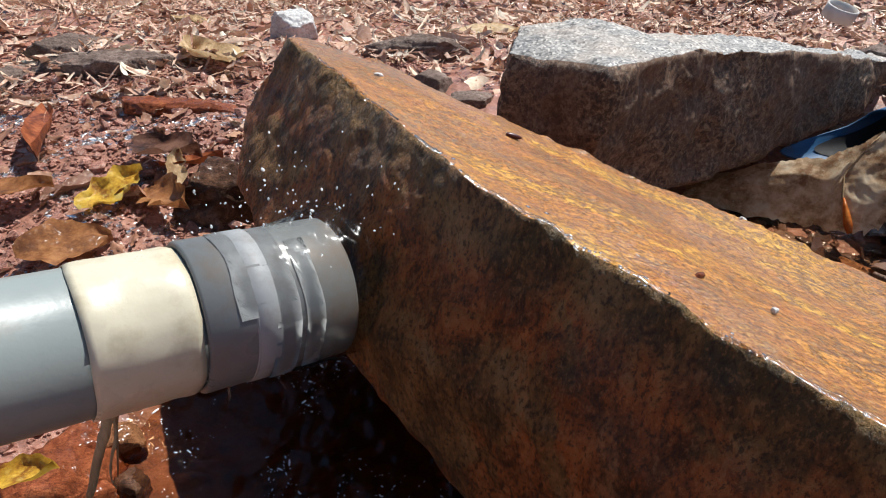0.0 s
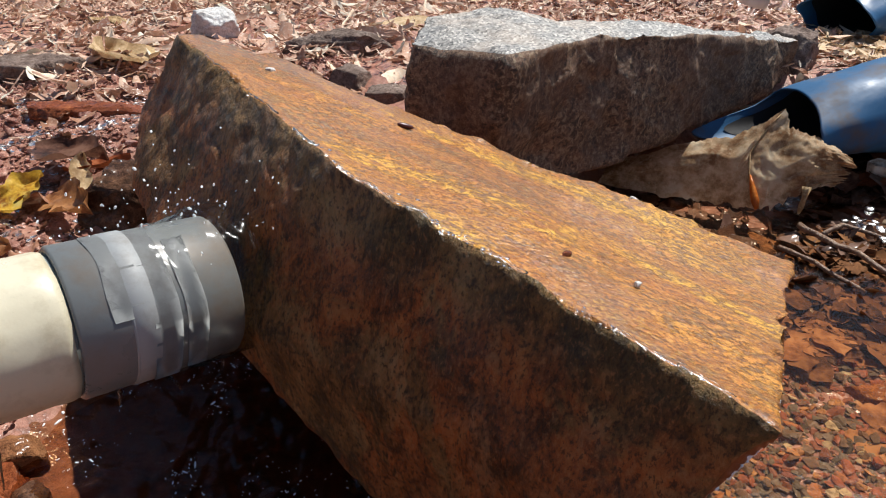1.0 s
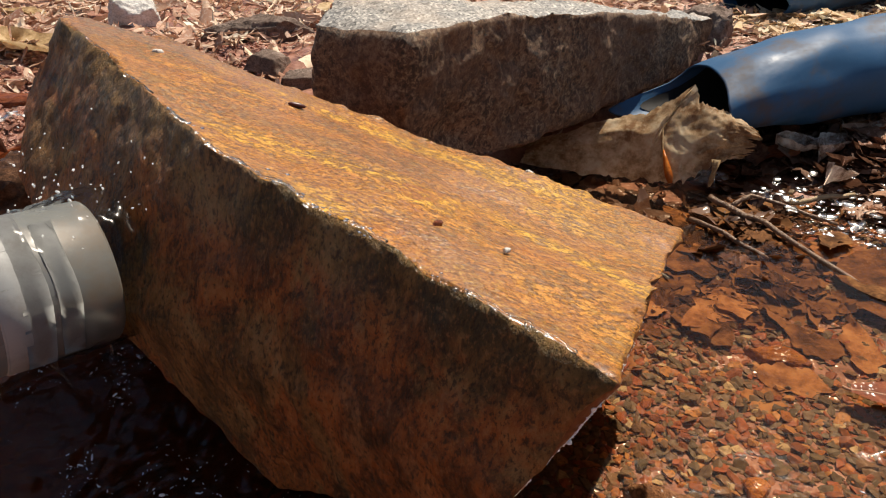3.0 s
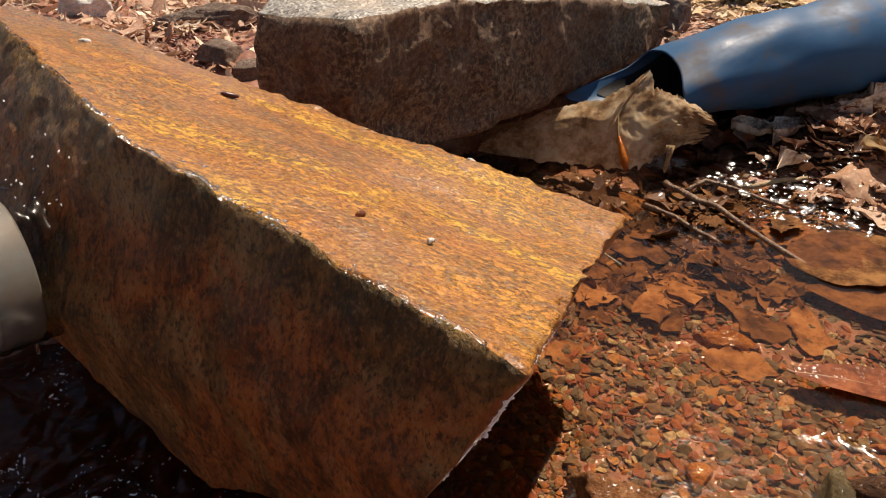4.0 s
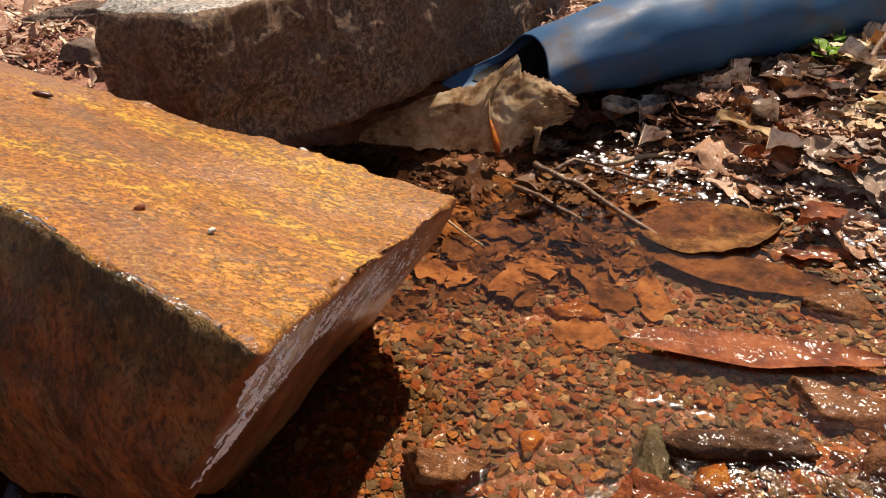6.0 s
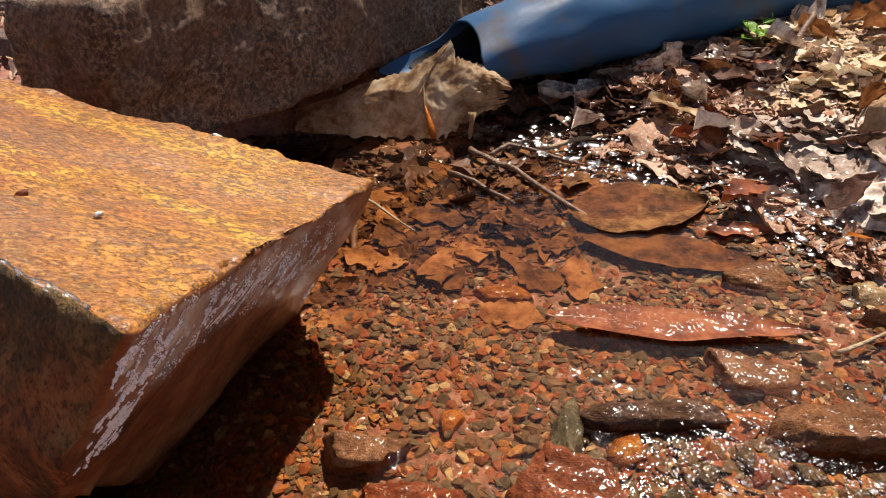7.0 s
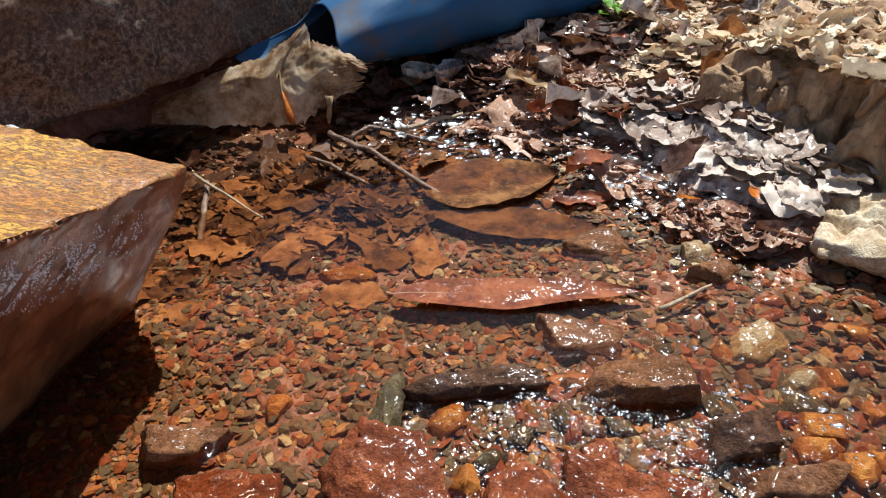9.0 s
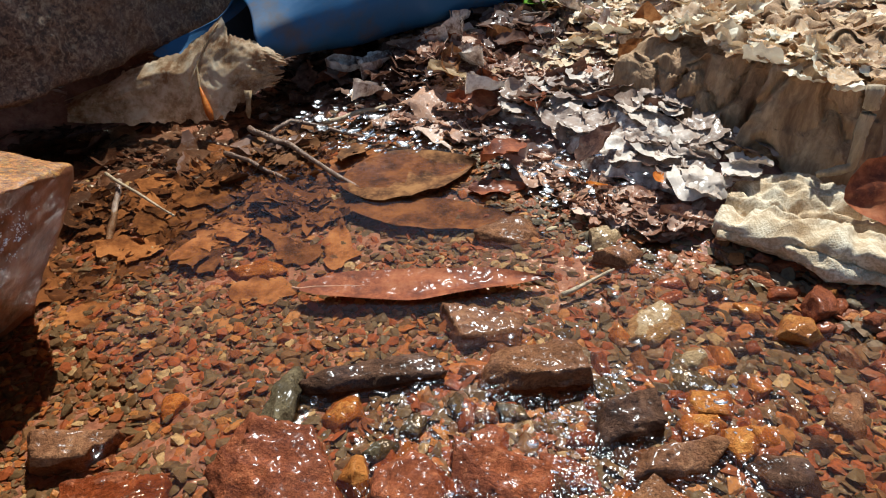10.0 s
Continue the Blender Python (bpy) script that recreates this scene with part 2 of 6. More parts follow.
def mat_leaf(name, stops, rough=0.55, wet=0.0, island=False, thin=0.3, ripple=(55, 0.0075, 30)):
    """A thin leaf: part of the light goes through it."""
    k = Mat(name, rough, spec=0.2)
    at = k.coords(shift=not island)
    n, s = k.noise(38, 7, 0.7, at), k.noise(190, 4, 0.65, at)
    col = k.ramp(k.rand(True), *stops) if island else k.ramp(n, *stops)
    col = k.mix(k.ramp(n, (0.36, 0.35 if island else 0.5), (0.5 if island else 0.56, 0.0)), col, tuple(0.45 * c for c in stops[0][1]))
    col = k.mix(k.ramp(s, (0.52, 0.0), (0.7, 0.4)), col, tuple(min(1, 1.3 * c) for c in stops[-1][1]))
    k.put("Base Color", col)
    if wet:
        k.film(wet, 0.2, ripple[0], ripple[1], at, ripple[2])
    k.bump(k.mix(0.5, n, s), 0.6, 0.0018)
    through_leaf, both = k.node("BsdfTranslucent"), k.node("MixShader")
    k.set(through_leaf, "Color", col)
    both.inputs[0].default_value = thin
    k.t.links.new(k.b.outputs[0], both.inputs[1])
    k.t.links.new(through_leaf.outputs[0], both.inputs[2])
    k.t.links.new(both.outputs[0], k.t.nodes["Material Output"].inputs["Surface"])
    return k.m


def mat_plastic(name, base, grime, rough=0.35, amount=0.6, scale=16, spec=0.5):
    k = Mat(name, rough, spec=spec)
    at = k.coords(shift=False)
    n, f = k.noise(scale, 7, 0.66, at), k.noise(220, 3, 0.6, at)
    col = k.mix(k.ramp(n, (0.5, 0.0), (0.68, amount)), base, grime)
    col = k.mix(k.ramp(f, (0.6, 0.0), (0.8, 0.25)), col, tuple(0.6 * c for c in base))
    k.put("Base Color", col)
    k.put("Roughness", k.ramp(n, (0.4, rough), (0.7, min(1, rough + 0.3))))
    k.bump(k.mix(0.5, n, f), 0.2, 0.001)
    return k.m


def mat_wood(name, dark, mid, light, scale=40, rough=0.8):
    k = Mat(name, rough)
    at = k.coords((1, 1, 0.14))
    n, f = k.noise(scale, 7, 0.68, at, 0.6), k.noise(scale * 5, 4, 0.6, at)
    k.put("Base Color", k.mix(k.ramp(f, (0.35, 0.5), (0.6, 0.0)), k.ramp(n, (0.3, dark), (0.5, mid), (0.7, light)), dark))
    k.bump(k.mix(0.5, n, f), 0.9, 0.005)
    return k.m


def mat_cloth():
    k = Mat("muddy_sackcloth", 0.85, spec=0.2)
    at = k.coords(shift=False)
    n, f, weave = k.noise(26, 8, 0.7, at), k.noise(90, 6, 0.65, at), k.noise(1100, 2, 0.5, at)
    threads = k.noise(420, 2, 0.5, k.coords((0.12, 1.6, 1), (0, 0, 62), False))
    cross = k.noise(420, 2, 0.5, k.coords((1.6, 0.12, 1), (0, 0, 62), False))
    col = k.ramp(n, (0.36, (0.40, 0.26, 0.13)), (0.45, (0.64, 0.49, 0.31)), (0.60, (0.80, 0.69, 0.50)))
    col = k.mix(k.ramp(f, (0.36, 0.7), (0.5, 0.0)), col, (0.36, 0.23, 0.12))
    cloth_weave = k.mix(0.5, threads, cross)
    k.put("Base Color", k.mix(k.ramp(cloth_weave, (0.42, 0.6), (0.52, 0.0)), col, (0.40, 0.27, 0.15)))
    k.bump(k.mix(0.5, k.mix(0.5, f, weave), cloth_weave), 1.0, 0.0028)
    return k.m


def mat_water(name="stream_water", tint=(0.75, 0.58, 0.415), rough=0.14, ripple=0.003):
    """A clear film: what lies under it shows through, and Fresnel drives its gloss."""
    m = bpy.data.materials.new(name)
    m.use_nodes = True
    t = m.node_tree
    t.nodes.remove(t.nodes["Principled BSDF"])
    clear, gloss, mix, fres = (t.nodes.new("ShaderNode" + n) for n in ("BsdfTransparent", "BsdfGlossy", "MixShader", "Fresnel"))
    clear.inputs["Color"].default_value = (*tint, 1)
    gloss.inputs["Roughness"].default_value = rough
    fres.inputs["IOR"].default_value = 1.33
    co = t.nodes.new("ShaderNodeTexCoord")
    a, b = t.nodes.new("ShaderNodeTexNoise"), t.nodes.new("ShaderNodeTexNoise")
    for n, s, d in ((a, 26, 2), (b, 90, 2)):
        n.inputs["Scale"].default_value, n.inputs["Detail"].default_value = s, d
        t.links.new(co.outputs["Object"], n.inputs["Vector"])
    both = t.nodes.new("ShaderNodeMixRGB")
    both.inputs["Fac"].default_value = 0.35
    t.links.new(a.outputs["Fac"], both.inputs["Color1"])
    t.links.new(b.outputs["Fac"], both.inputs["Color2"])
    bump = t.nodes.new("ShaderNodeBump")
    bump.inputs["Strength"].default_value, bump.inputs["Distance"].default_value = 0.6, ripple
    t.links.new(both.outputs[0], bump.inputs["Height"])
    # fine broken ripples where the stream runs fast
    fast, fine, amount, chop = (t.nodes.new("ShaderNode" + n) for n in ("Attribute", "TexNoise", "Math", "Bump"))
    fast.attribute_name = "riffle"
    fine.inputs["Scale"].default_value, fine.inputs["Detail"].default_value = 270, 1
    t.links.new(co.outputs["Object"], fine.inputs["Vector"])
    amount.operation = "MULTIPLY"
    t.links.new(fine.outputs["Fac"], amount.inputs[0])
    t.links.new(fast.outputs["Fac"], amount.inputs[1])
    chop.inputs["Strength"].default_value, chop.inputs["Distance"].default_value = 1.0, 0.0020
    t.links.new(amount.outputs[0], chop.inputs["Height"])
    t.links.new(bump.outputs[0], chop.inputs["Normal"])
    bump = chop
    for n in (gloss, fres):
        t.links.new(bump.outputs[0], n.inputs["Normal"])
    t.links.new(fres.outputs[0], mix.inputs[0])
    t.links.new(clear.outputs[0], mix.inputs[1])
    t.links.new(gloss.outputs[0], mix.inputs[2])
    t.links.new(mix.outputs[0], t.nodes["Material Output"].inputs["Surface"])
    return m


def mat_drop(name="water_drop", rough=0.12):
    """Clear beads and films: see-through but for their gloss."""
    m = bpy.data.materials.new(name)
    m.use_nodes = True
    t = m.node_tree
    t.nodes.remove(t.nodes["Principled BSDF"])
    clear, gloss, mix, fres = (t.nodes.new("ShaderNode" + n) for n in ("BsdfTransparent", "BsdfGlossy", "MixShader", "Fresnel"))
    gloss.inputs["Roughness"].default_value = rough
    fres.inputs["IOR"].default_value = 1.33
    t.links.new(fres.outputs[0], mix.inputs[0])
    t.links.new(clear.outputs[0], mix.inputs[1])
    t.links.new(gloss.outputs[0], mix.inputs[2])
    t.links.new(mix.outputs[0], t.nodes["Material Output"].inputs["Surface"])
    return m


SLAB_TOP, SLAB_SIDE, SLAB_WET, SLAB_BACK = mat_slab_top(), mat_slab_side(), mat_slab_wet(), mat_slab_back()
GRANITE_TOP, GRANITE_SIDE, SOIL = mat_granite(True), mat_granite(False), mat_soil()
PEBBLES, PEBBLE = mat_pebble(True), mat_pebble(False)
RED_STONE = mat_stone("wet_red_stone", (0.13, 0.034, 0.013), (0.30, 0.078, 0.027), (0.46, 0.150, 0.058), 0.75, 1.0, layered=1.2)
CLOD = mat_stone("wet_mud_clod", (0.24, 0.095, 0.065), (0.54, 0.26, 0.19), (0.76, 0.50, 0.40), 0.7, 0.9, 120)
BROWN_STONE = mat_stone("wet_brown_stone", (0.11, 0.043, 0.017), (0.26, 0.108, 0.044), (0.38, 0.18, 0.08), 0.75, 1.0)
GREEN_STONE = mat_stone("wet_green_stone", (0.050, 0.036, 0.017), (0.125, 0.088, 0.042), (0.25, 0.185, 0.095), 0.75, 1.0)
DARK_STONE = mat_stone("wet_dark_stone", (0.035, 0.017, 0.009), (0.10, 0.045, 0.022), (0.20, 0.10, 0.055), 0.7, 1.0)
ORANGE_STONE = mat_stone("wet_orange_stone", (0.26, 0.075, 0.014), (0.48, 0.165, 0.028), (0.64, 0.30, 0.07), 0.65, 1.0)
PALE_STONE = mat_stone("pale_stone", (0.28, 0.16, 0.07), (0.48, 0.31, 0.15), (0.66, 0.47, 0.26), 0.7, 1.0)
WHITE_STONE = mat_stone("chalky_white_stone", (0.70, 0.65, 0.60), (0.82, 0.79, 0.75), (0.86, 0.84, 0.82), 0.8, 0.0, 24)
GREY_STONE = mat_stone("dry_grey_stone", (0.10, 0.065, 0.050), (0.23, 0.165, 0.135), (0.37, 0.29, 0.24), 0.75, 0.0, 50)
LITTER = mat_leaf("dry_leaf_litter", ((0.0, (0.34, 0.18, 0.09)), (0.2, (0.74, 0.53, 0.31)), (0.4, (0.54, 0.32, 0.17)), (0.55, (0.86, 0.72, 0.49)), (0.7, (0.66, 0.44, 0.25)), (0.85, (0.82, 0.68, 0.47)), (1.0, (0.88, 0.81, 0.64))), 0.65, island=True, thin=0.12)
WET_LITTER = mat_leaf("wet_leaf_litter", ((0.0, (0.16, 0.068, 0.04)), (0.25, (0.38, 0.18, 0.10)), (0.45, (0.26, 0.125, 0.075)), (0.65, (0.50, 0.27, 0.16)), (0.8, (0.42, 0.25, 0.165)), (1.0, (0.70, 0.50, 0.37))), 0.6, 1.0, True, 0.1, (100, 0.006, 25))
FAR_LITTER = mat_leaf("brown_leaf_litter", ((0.0, (0.31, 0.15, 0.10)), (0.2, (0.64, 0.40, 0.28)), (0.35, (0.42, 0.22, 0.14)), (0.5, (0.90, 0.72, 0.53)), (0.62, (0.51, 0.28, 0.19)), (0.75, (0.79, 0.56, 0.41)), (0.88, (0.40, 0.22, 0.15)), (1.0, (0.92, 0.86, 0.68))), 0.6, 0.25, True, 0.1)
SCRAPS = mat_leaf("pale_wet_scraps", ((0.0, (0.16, 0.09, 0.06)), (0.25, (0.46, 0.33, 0.25)), (0.45, (0.24, 0.15, 0.10)), (0.7, (0.52, 0.40, 0.31)), (1.0, (0.68, 0.57, 0.46))), 0.5, 1.0, True, 0.05)
LEAF_TAN = mat_leaf("dry_tan_leaf", ((0.36, (0.46, 0.28, 0.13)), (0.5, (0.64, 0.45, 0.24)), (0.64, (0.76, 0.60, 0.38))), 0.6)
LEAF_BROWN = mat_leaf("wet_brown_leaf", ((0.36, (0.20, 0.075, 0.027)), (0.5, (0.34, 0.14, 0.048)), (0.64, (0.48, 0.23, 0.085))), 0.7, 0.8)
LEAF_RED = mat_leaf("wet_red_leaf", ((0.36, (0.14, 0.034, 0.012)), (0.5, (0.28, 0.070, 0.022)), (0.64, (0.38, 0.125, 0.045))), 0.7, 0.45, thin=0.12, ripple=(62, 0.0050, 12))
LEAF_SUNK = mat_leaf("sunken_leaf", ((0.36, (0.085, 0.034, 0.012)), (0.5, (0.19, 0.078, 0.026)), (0.64, (0.32, 0.15, 0.052))), 0.9, 0.0, thin=0.1)
LEAF_STEEPED = mat_leaf("steeped_pale_leaf", ((0.36, (0.22, 0.085, 0.030)), (0.5, (0.38, 0.165, 0.058)), (0.64, (0.50, 0.25, 0.10))), 0.9, 0.0, thin=0.1)
LEAF_ORANGE = mat_leaf("orange_leaf", ((0.36, (0.60, 0.14, 0.02)), (0.5, (0.74, 0.22, 0.03)), (0.64, (0.78, 0.32, 0.06))), 0.4, 0.3)
LEAF_YELLOW = mat_leaf("yellow_leaf", ((0.40, (0.34, 0.13, 0.02)), (0.46, (0.66, 0.36, 0.04)), (0.56, (0.80, 0.52, 0.06)), (0.64, (0.84, 0.64, 0.18))), 0.4, 0.5)
LEAF_GREEN = mat_leaf("green_leaf", ((0.36, (0.08, 0.20, 0.015)), (0.5, (0.18, 0.40, 0.03)), (0.64, (0.30, 0.52, 0.08))), 0.45)
LEAF_DARK = mat_leaf("sodden_dark_leaf", ((0.36, (0.06, 0.026, 0.016)), (0.5, (0.14, 0.062, 0.038)), (0.64, (0.24, 0.125, 0.08))), 0.6, 1.0)
# brown leaf mush, kept dark to carry the shade on the water
SUNK_LITTER = mat_leaf("shaded_leaf_mush", ((0.0, (0.045, 0.018, 0.008)), (0.4, (0.11, 0.044, 0.016)), (0.7, (0.17, 0.070, 0.024)), (1.0, (0.30, 0.13, 0.045))), 0.85, 0.0, True, 0.05)
# wet leaves, their colour lowered further to stand for shade
SHADED_LITTER = mat_leaf("wet_shaded_litter", ((0.0, (0.05, 0.024, 0.016)), (0.4, (0.14, 0.062, 0.036)), (0.7, (0.20, 0.10, 0.06)), (1.0, (0.32, 0.19, 0.13))), 0.6, 1.0, True)
TWIG = mat_wood("wet_twig_bark", (0.10, 0.052, 0.03), (0.24, 0.14, 0.085), (0.40, 0.27, 0.17), 60, 0.4)
STRAW = mat_wood("pale_straw", (0.30, 0.20, 0.11), (0.48, 0.35, 0.2), (0.6, 0.46, 0.29), 60, 0.5)
ROTTEN = mat_wood("rotten_wood", (0.15, 0.075, 0.032), (0.47, 0.28, 0.135), (0.68, 0.46, 0.25), 36)
PVC_GREY = mat_plastic("grey_pvc", (0.27, 0.30, 0.285), (0.20, 0.15, 0.10), 0.28, 0.7)
PVC_CREAM = mat_plastic("cream_pvc", (0.66, 0.60, 0.44), (0.38, 0.30, 0.17), 0.26, 0.65, 26)
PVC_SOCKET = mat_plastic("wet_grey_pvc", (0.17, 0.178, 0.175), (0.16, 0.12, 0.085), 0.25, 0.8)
TAPE = mat_plastic("grey_tape", (0.32, 0.33, 0.33), (0.20, 0.18, 0.16), 0.4, 0.5, 40)
BLUE = mat_plastic("faded_blue_plastic", (0.032, 0.105, 0.22), (0.11, 0.085, 0.07), 0.40, 0.85, 15, 0.26)
RING = mat_plastic("pale_plastic", (0.66, 0.64, 0.60), (0.4, 0.33, 0.27), 0.45)
SPRAY = Mat("white_spray", 0.15)
SPRAY.put("Base Color", (0.90, 0.92, 0.93)), SPRAY.put("Transmission Weight", 0.35), SPRAY.put("IOR", 1.2)
# white for the pool's froth and for glints painted on the boulder's end
FROTH_GLINT = Mat("white_froth_and_glints", 0.25)
FROTH_GLINT.put("Base Color", (0.93, 0.93, 0.92))
# clear gloss for the lenses added as glints
BEADS = mat_drop("glint_bead_water", 0.24)
CLOTH, WATER, DROP, RIM_WATER = mat_cloth(), mat_water(), mat_drop(), mat_drop("rim_water", 0.20)
LEDGE_WATER = mat_drop("ledge_water", 0.24)
PLUNGE = mat_water("churned_water", (0.58, 0.44, 0.30), 0.12, 0.006)
# near-black for the unlit inside of the blue pipes
PIPE_SHADE = mat_plastic("pipe_inner_shade", (0.012, 0.011, 0.012), (0.03, 0.024, 0.02), 0.7)
BLACK = mat_plastic("dark_husk", (0.075, 0.014, 0.012), (0.10, 0.03, 0.02), 0.25)


# ---------------------------------------------------------------- helpers for shapes
def mesh_of(name, verts, faces, mats, ids=None, smooth=True):
    me = bpy.data.meshes.new(name)
    me.from_pydata([tuple(v) for v in verts], [], faces)
    for m in mats if isinstance(mats, (list, tuple)) else [mats]:
        me.materials.append(m)
    if ids is not None:
        me.polygons.foreach_set("material_index", ids)
    me.polygons.foreach_set("use_smooth", [smooth] * len(me.polygons))
    me.update()
    return me


def part(name, bm, material, parent=None, label="", smooth=True):
    """Links a bmesh as one mesh object, under a thing if one is given."""
    me = bpy.data.meshes.new(name)
    bm.to_mesh(me)
    bm.free()
    for m in material if isinstance(material, (list, tuple)) else [material]:
        me.materials.append(m)
    me.polygons.foreach_set("use_smooth", [smooth] * len(me.polygons))
    ob = new(name, me)
    ob.parent = parent
    return tagged(ob, label)


def fbm(p, scale, octaves=4):
    return noise.fractal(Vector(p) * scale, 0.9, 2.1, octaves, noise_basis="PERLIN_ORIGINAL")


def carved(planes, size=2.0, at=(0, 0, 0)):
    """A solid cut by planes (point, outward normal, slot): what is left is on the inner side of all."""
    bm = bmesh.new()
    bmesh.ops.create_cube(bm, size=size, matrix=Matrix.Translation(at))
    for point, normal, slot in planes:
        geom = bm.verts[:] + bm.edges[:] + bm.faces[:]
        cut = bmesh.ops.bisect_plane(bm, geom=geom, plane_co=point, plane_no=normal, clear_outer=True, dist=1e-6)["geom_cut"]
        edges = [e for e in cut if isinstance(e, bmesh.types.BMEdge)]
        if edges:
            for f in bmesh.ops.contextual_create(bm, geom=edges)["faces"]:
                f.material_index = slot
    return bm


def refine(bm, length, rounds=9):
    bmesh.ops.triangulate(bm, faces=bm.faces[:])
    for _ in range(rounds):
        long = [e for e in bm.edges if e.calc_length() > length]
        if not long:
            break
        bmesh.ops.subdivide_edges(bm, edges=long, cuts=1)
        bmesh.ops.triangulate(bm, faces=[f for f in bm.faces if len(f.verts) > 3])
    return bm


def roughen(bm, layers, soften=2):
    """Rounds the edges a little and pushes the surface about by noise: layers of (metres, scale, octaves)."""
    for _ in range(soften):
        bmesh.ops.smooth_vert(bm, verts=bm.verts[:], factor=0.5, use_axis_x=True, use_axis_y=True, use_axis_z=True)
    bm.normal_update()
    for v in bm.verts:
        p = v.co.copy()
        push = Vector()
        for k, (amount, scale, octaves) in enumerate(layers):
            q = p + Vector((7.3 * k, 1.7, 3.1 * k))
            push += v.normal * amount * fbm(q, scale, octaves) + 0.5 * amount * noise.noise_vector(q * scale)
        v.co = p + push
    bm.normal_update()
    return bm


def bead_mesh_of(name, beads, material):
    """Many small flattened drops in one mesh: beads of (place, turn, half sizes)."""
    rings, sides = 5, 8
    unit = [(0, 0, 1)] + [(math.sin(math.pi * i / (rings + 1)) * math.cos(2 * math.pi * k / sides), math.sin(math.pi * i / (rings + 1)) * math.sin(2 * math.pi * k / sides), math.cos(math.pi * i / (rings + 1))) for i in range(1, rings + 1) for k in range(sides)] + [(0, 0, -1)]
    tris = [(0, 1 + k, 1 + (k + 1) % sides) for k in range(sides)]
    tris += [(1 + i * sides + k, 1 + (i + 1) * sides + k, 1 + (i + 1) * sides + (k + 1) % sides, 1 + i * sides + (k + 1) % sides) for i in range(rings - 1) for k in range(sides)]
    last = 1 + (rings - 1) * sides
    tris += [(len(unit) - 1, last + (k + 1) % sides, last + k) for k in range(sides)]
    unit = np.array(unit)
    verts, faces = [], []
    for n, (p, turn, size) in enumerate(beads):
        verts.append((unit * np.array(size)) @ np.array(turn).T + np.array(p))
        faces.extend(tuple(n * len(unit) + i for i in f) for f in tris)
    return mesh_of(name, np.concatenate(verts), faces, material)


def plane_by(a, b, down, below=True):
    """The plane through the edge a-b and the way down from it, its normal facing down or out."""
    n = (Vector(b) - Vector(a)).cross(Vector(down)).normalized()
    return n if (n.z < 0) == below else -n


# the lie of the land: x, y, height
LAND = [(0.30, 0.30, -0.013), (0.40, 0.36, -0.014), (0.50, 0.42, -0.014), (0.44, 0.52, -0.012), (0.34, 0.55, -0.012), (0.62, 0.42, -0.010),
        (0.55, 0.24, -0.010), (0.66, 0.20, -0.009), (0.40, 0.18, -0.006), (0.50, 0.10, -0.005), (0.62, 0.06, -0.007), (0.34, 0.08, -0.004),
        (0.60, 0.58, 0.000), (0.50, 0.67, -0.008), (0.72, 0.10, -0.008), (0.72, 0.40, 0.006), (0.70, 0.26, 0.000)]
BANK = [(0.80, 0.42, 0.026), (0.86, 0.30, 0.036), (0.86, 0.14, 0.012), (0.92, 0.66, 0.048), (1.12, 0.62, 0.050), (0.78, 0.66, 0.032), (0.64, 0.74, 0.016),
        (0.96, 0.78, 0.058), (1.05, 0.20, 0.085), (1.02, 0.36, 0.085), (1.20, 0.32, 0.085), (0.95, -0.05, 0.01), (0.75, 1.00, 0.085), (0.45, 0.98, 0.085), (1.20, 1.00, 0.07), (0.20, 0.95, 0.115), (0.44, 0.82, -0.012), (0.26, 0.70, -0.015), (0.34, 0.66, -0.016), (0.42, 0.70, -0.020), (0.24, 0.60, -0.018)]
TERRACE = [(-0.05, 1.30, 0.108), (-0.26, 1.27, 0.112), (-0.36, 1.00, 0.134), (-0.32, 0.80, 0.120), (-0.40, 0.68, 0.104), (-0.31, 0.60, 0.090), (-0.33, 0.50, 0.076),
           (-0.20, 0.56, 0.062), (-0.26, 0.33, 0.045), (-0.17, 0.33, -0.035), (-0.21, 0.30, -0.02), (-0.16, 0.24, -0.03), (0.00, 1.05, 0.125), (0.05, 0.72, 0.105), (-0.14, 0.66, 0.095), (-0.13, 0.40, -0.03), (-0.06, 0.30, -0.03), (0.06, 0.24, -0.03),
           (0.12, 0.10, -0.022), (-0.05, 0.10, -0.03), (-0.35, 0.10, 0.04), (0.10, 0.45, -0.012), (0.22, 0.22, -0.013), (0.20, -0.10, -0.01), (0.0, 1.9, 0.10), (0.9, 1.8, 0.10), (-0.9, 1.4, 0.12), (1.7, 0.8, 0.08)]
KNOTS = np.array(LAND + BANK + TERRACE)


def land(x, y):
    """Height of the bare ground."""
    x, y = np.asarray(x, float), np.asarray(y, float)
    d = (x[..., None] - KNOTS[:, 0]) ** 2 + (y[..., None] - KNOTS[:, 1]) ** 2
    w = np.exp(-d / (2 * 0.062**2)) + 2e-4 / (d + 0.02) ** 1.5 * 0.02
    return (w * KNOTS[:, 2]).sum(-1) / w.sum(-1)


def land_at(x, y):
    return float(land(np.array([x]), np.array([y]))[0])



# ---------------------------------------------------------------- ground and water
def axis(lo, hi, step, far):
    mid = np.arange(lo, hi + step / 2, step)
    grow = np.cumsum(step * 1.35 ** np.arange(1, 60))
    grow = np.append(grow[grow < far], far)
    return np.concatenate([lo - grow[::-1], mid, hi + grow])


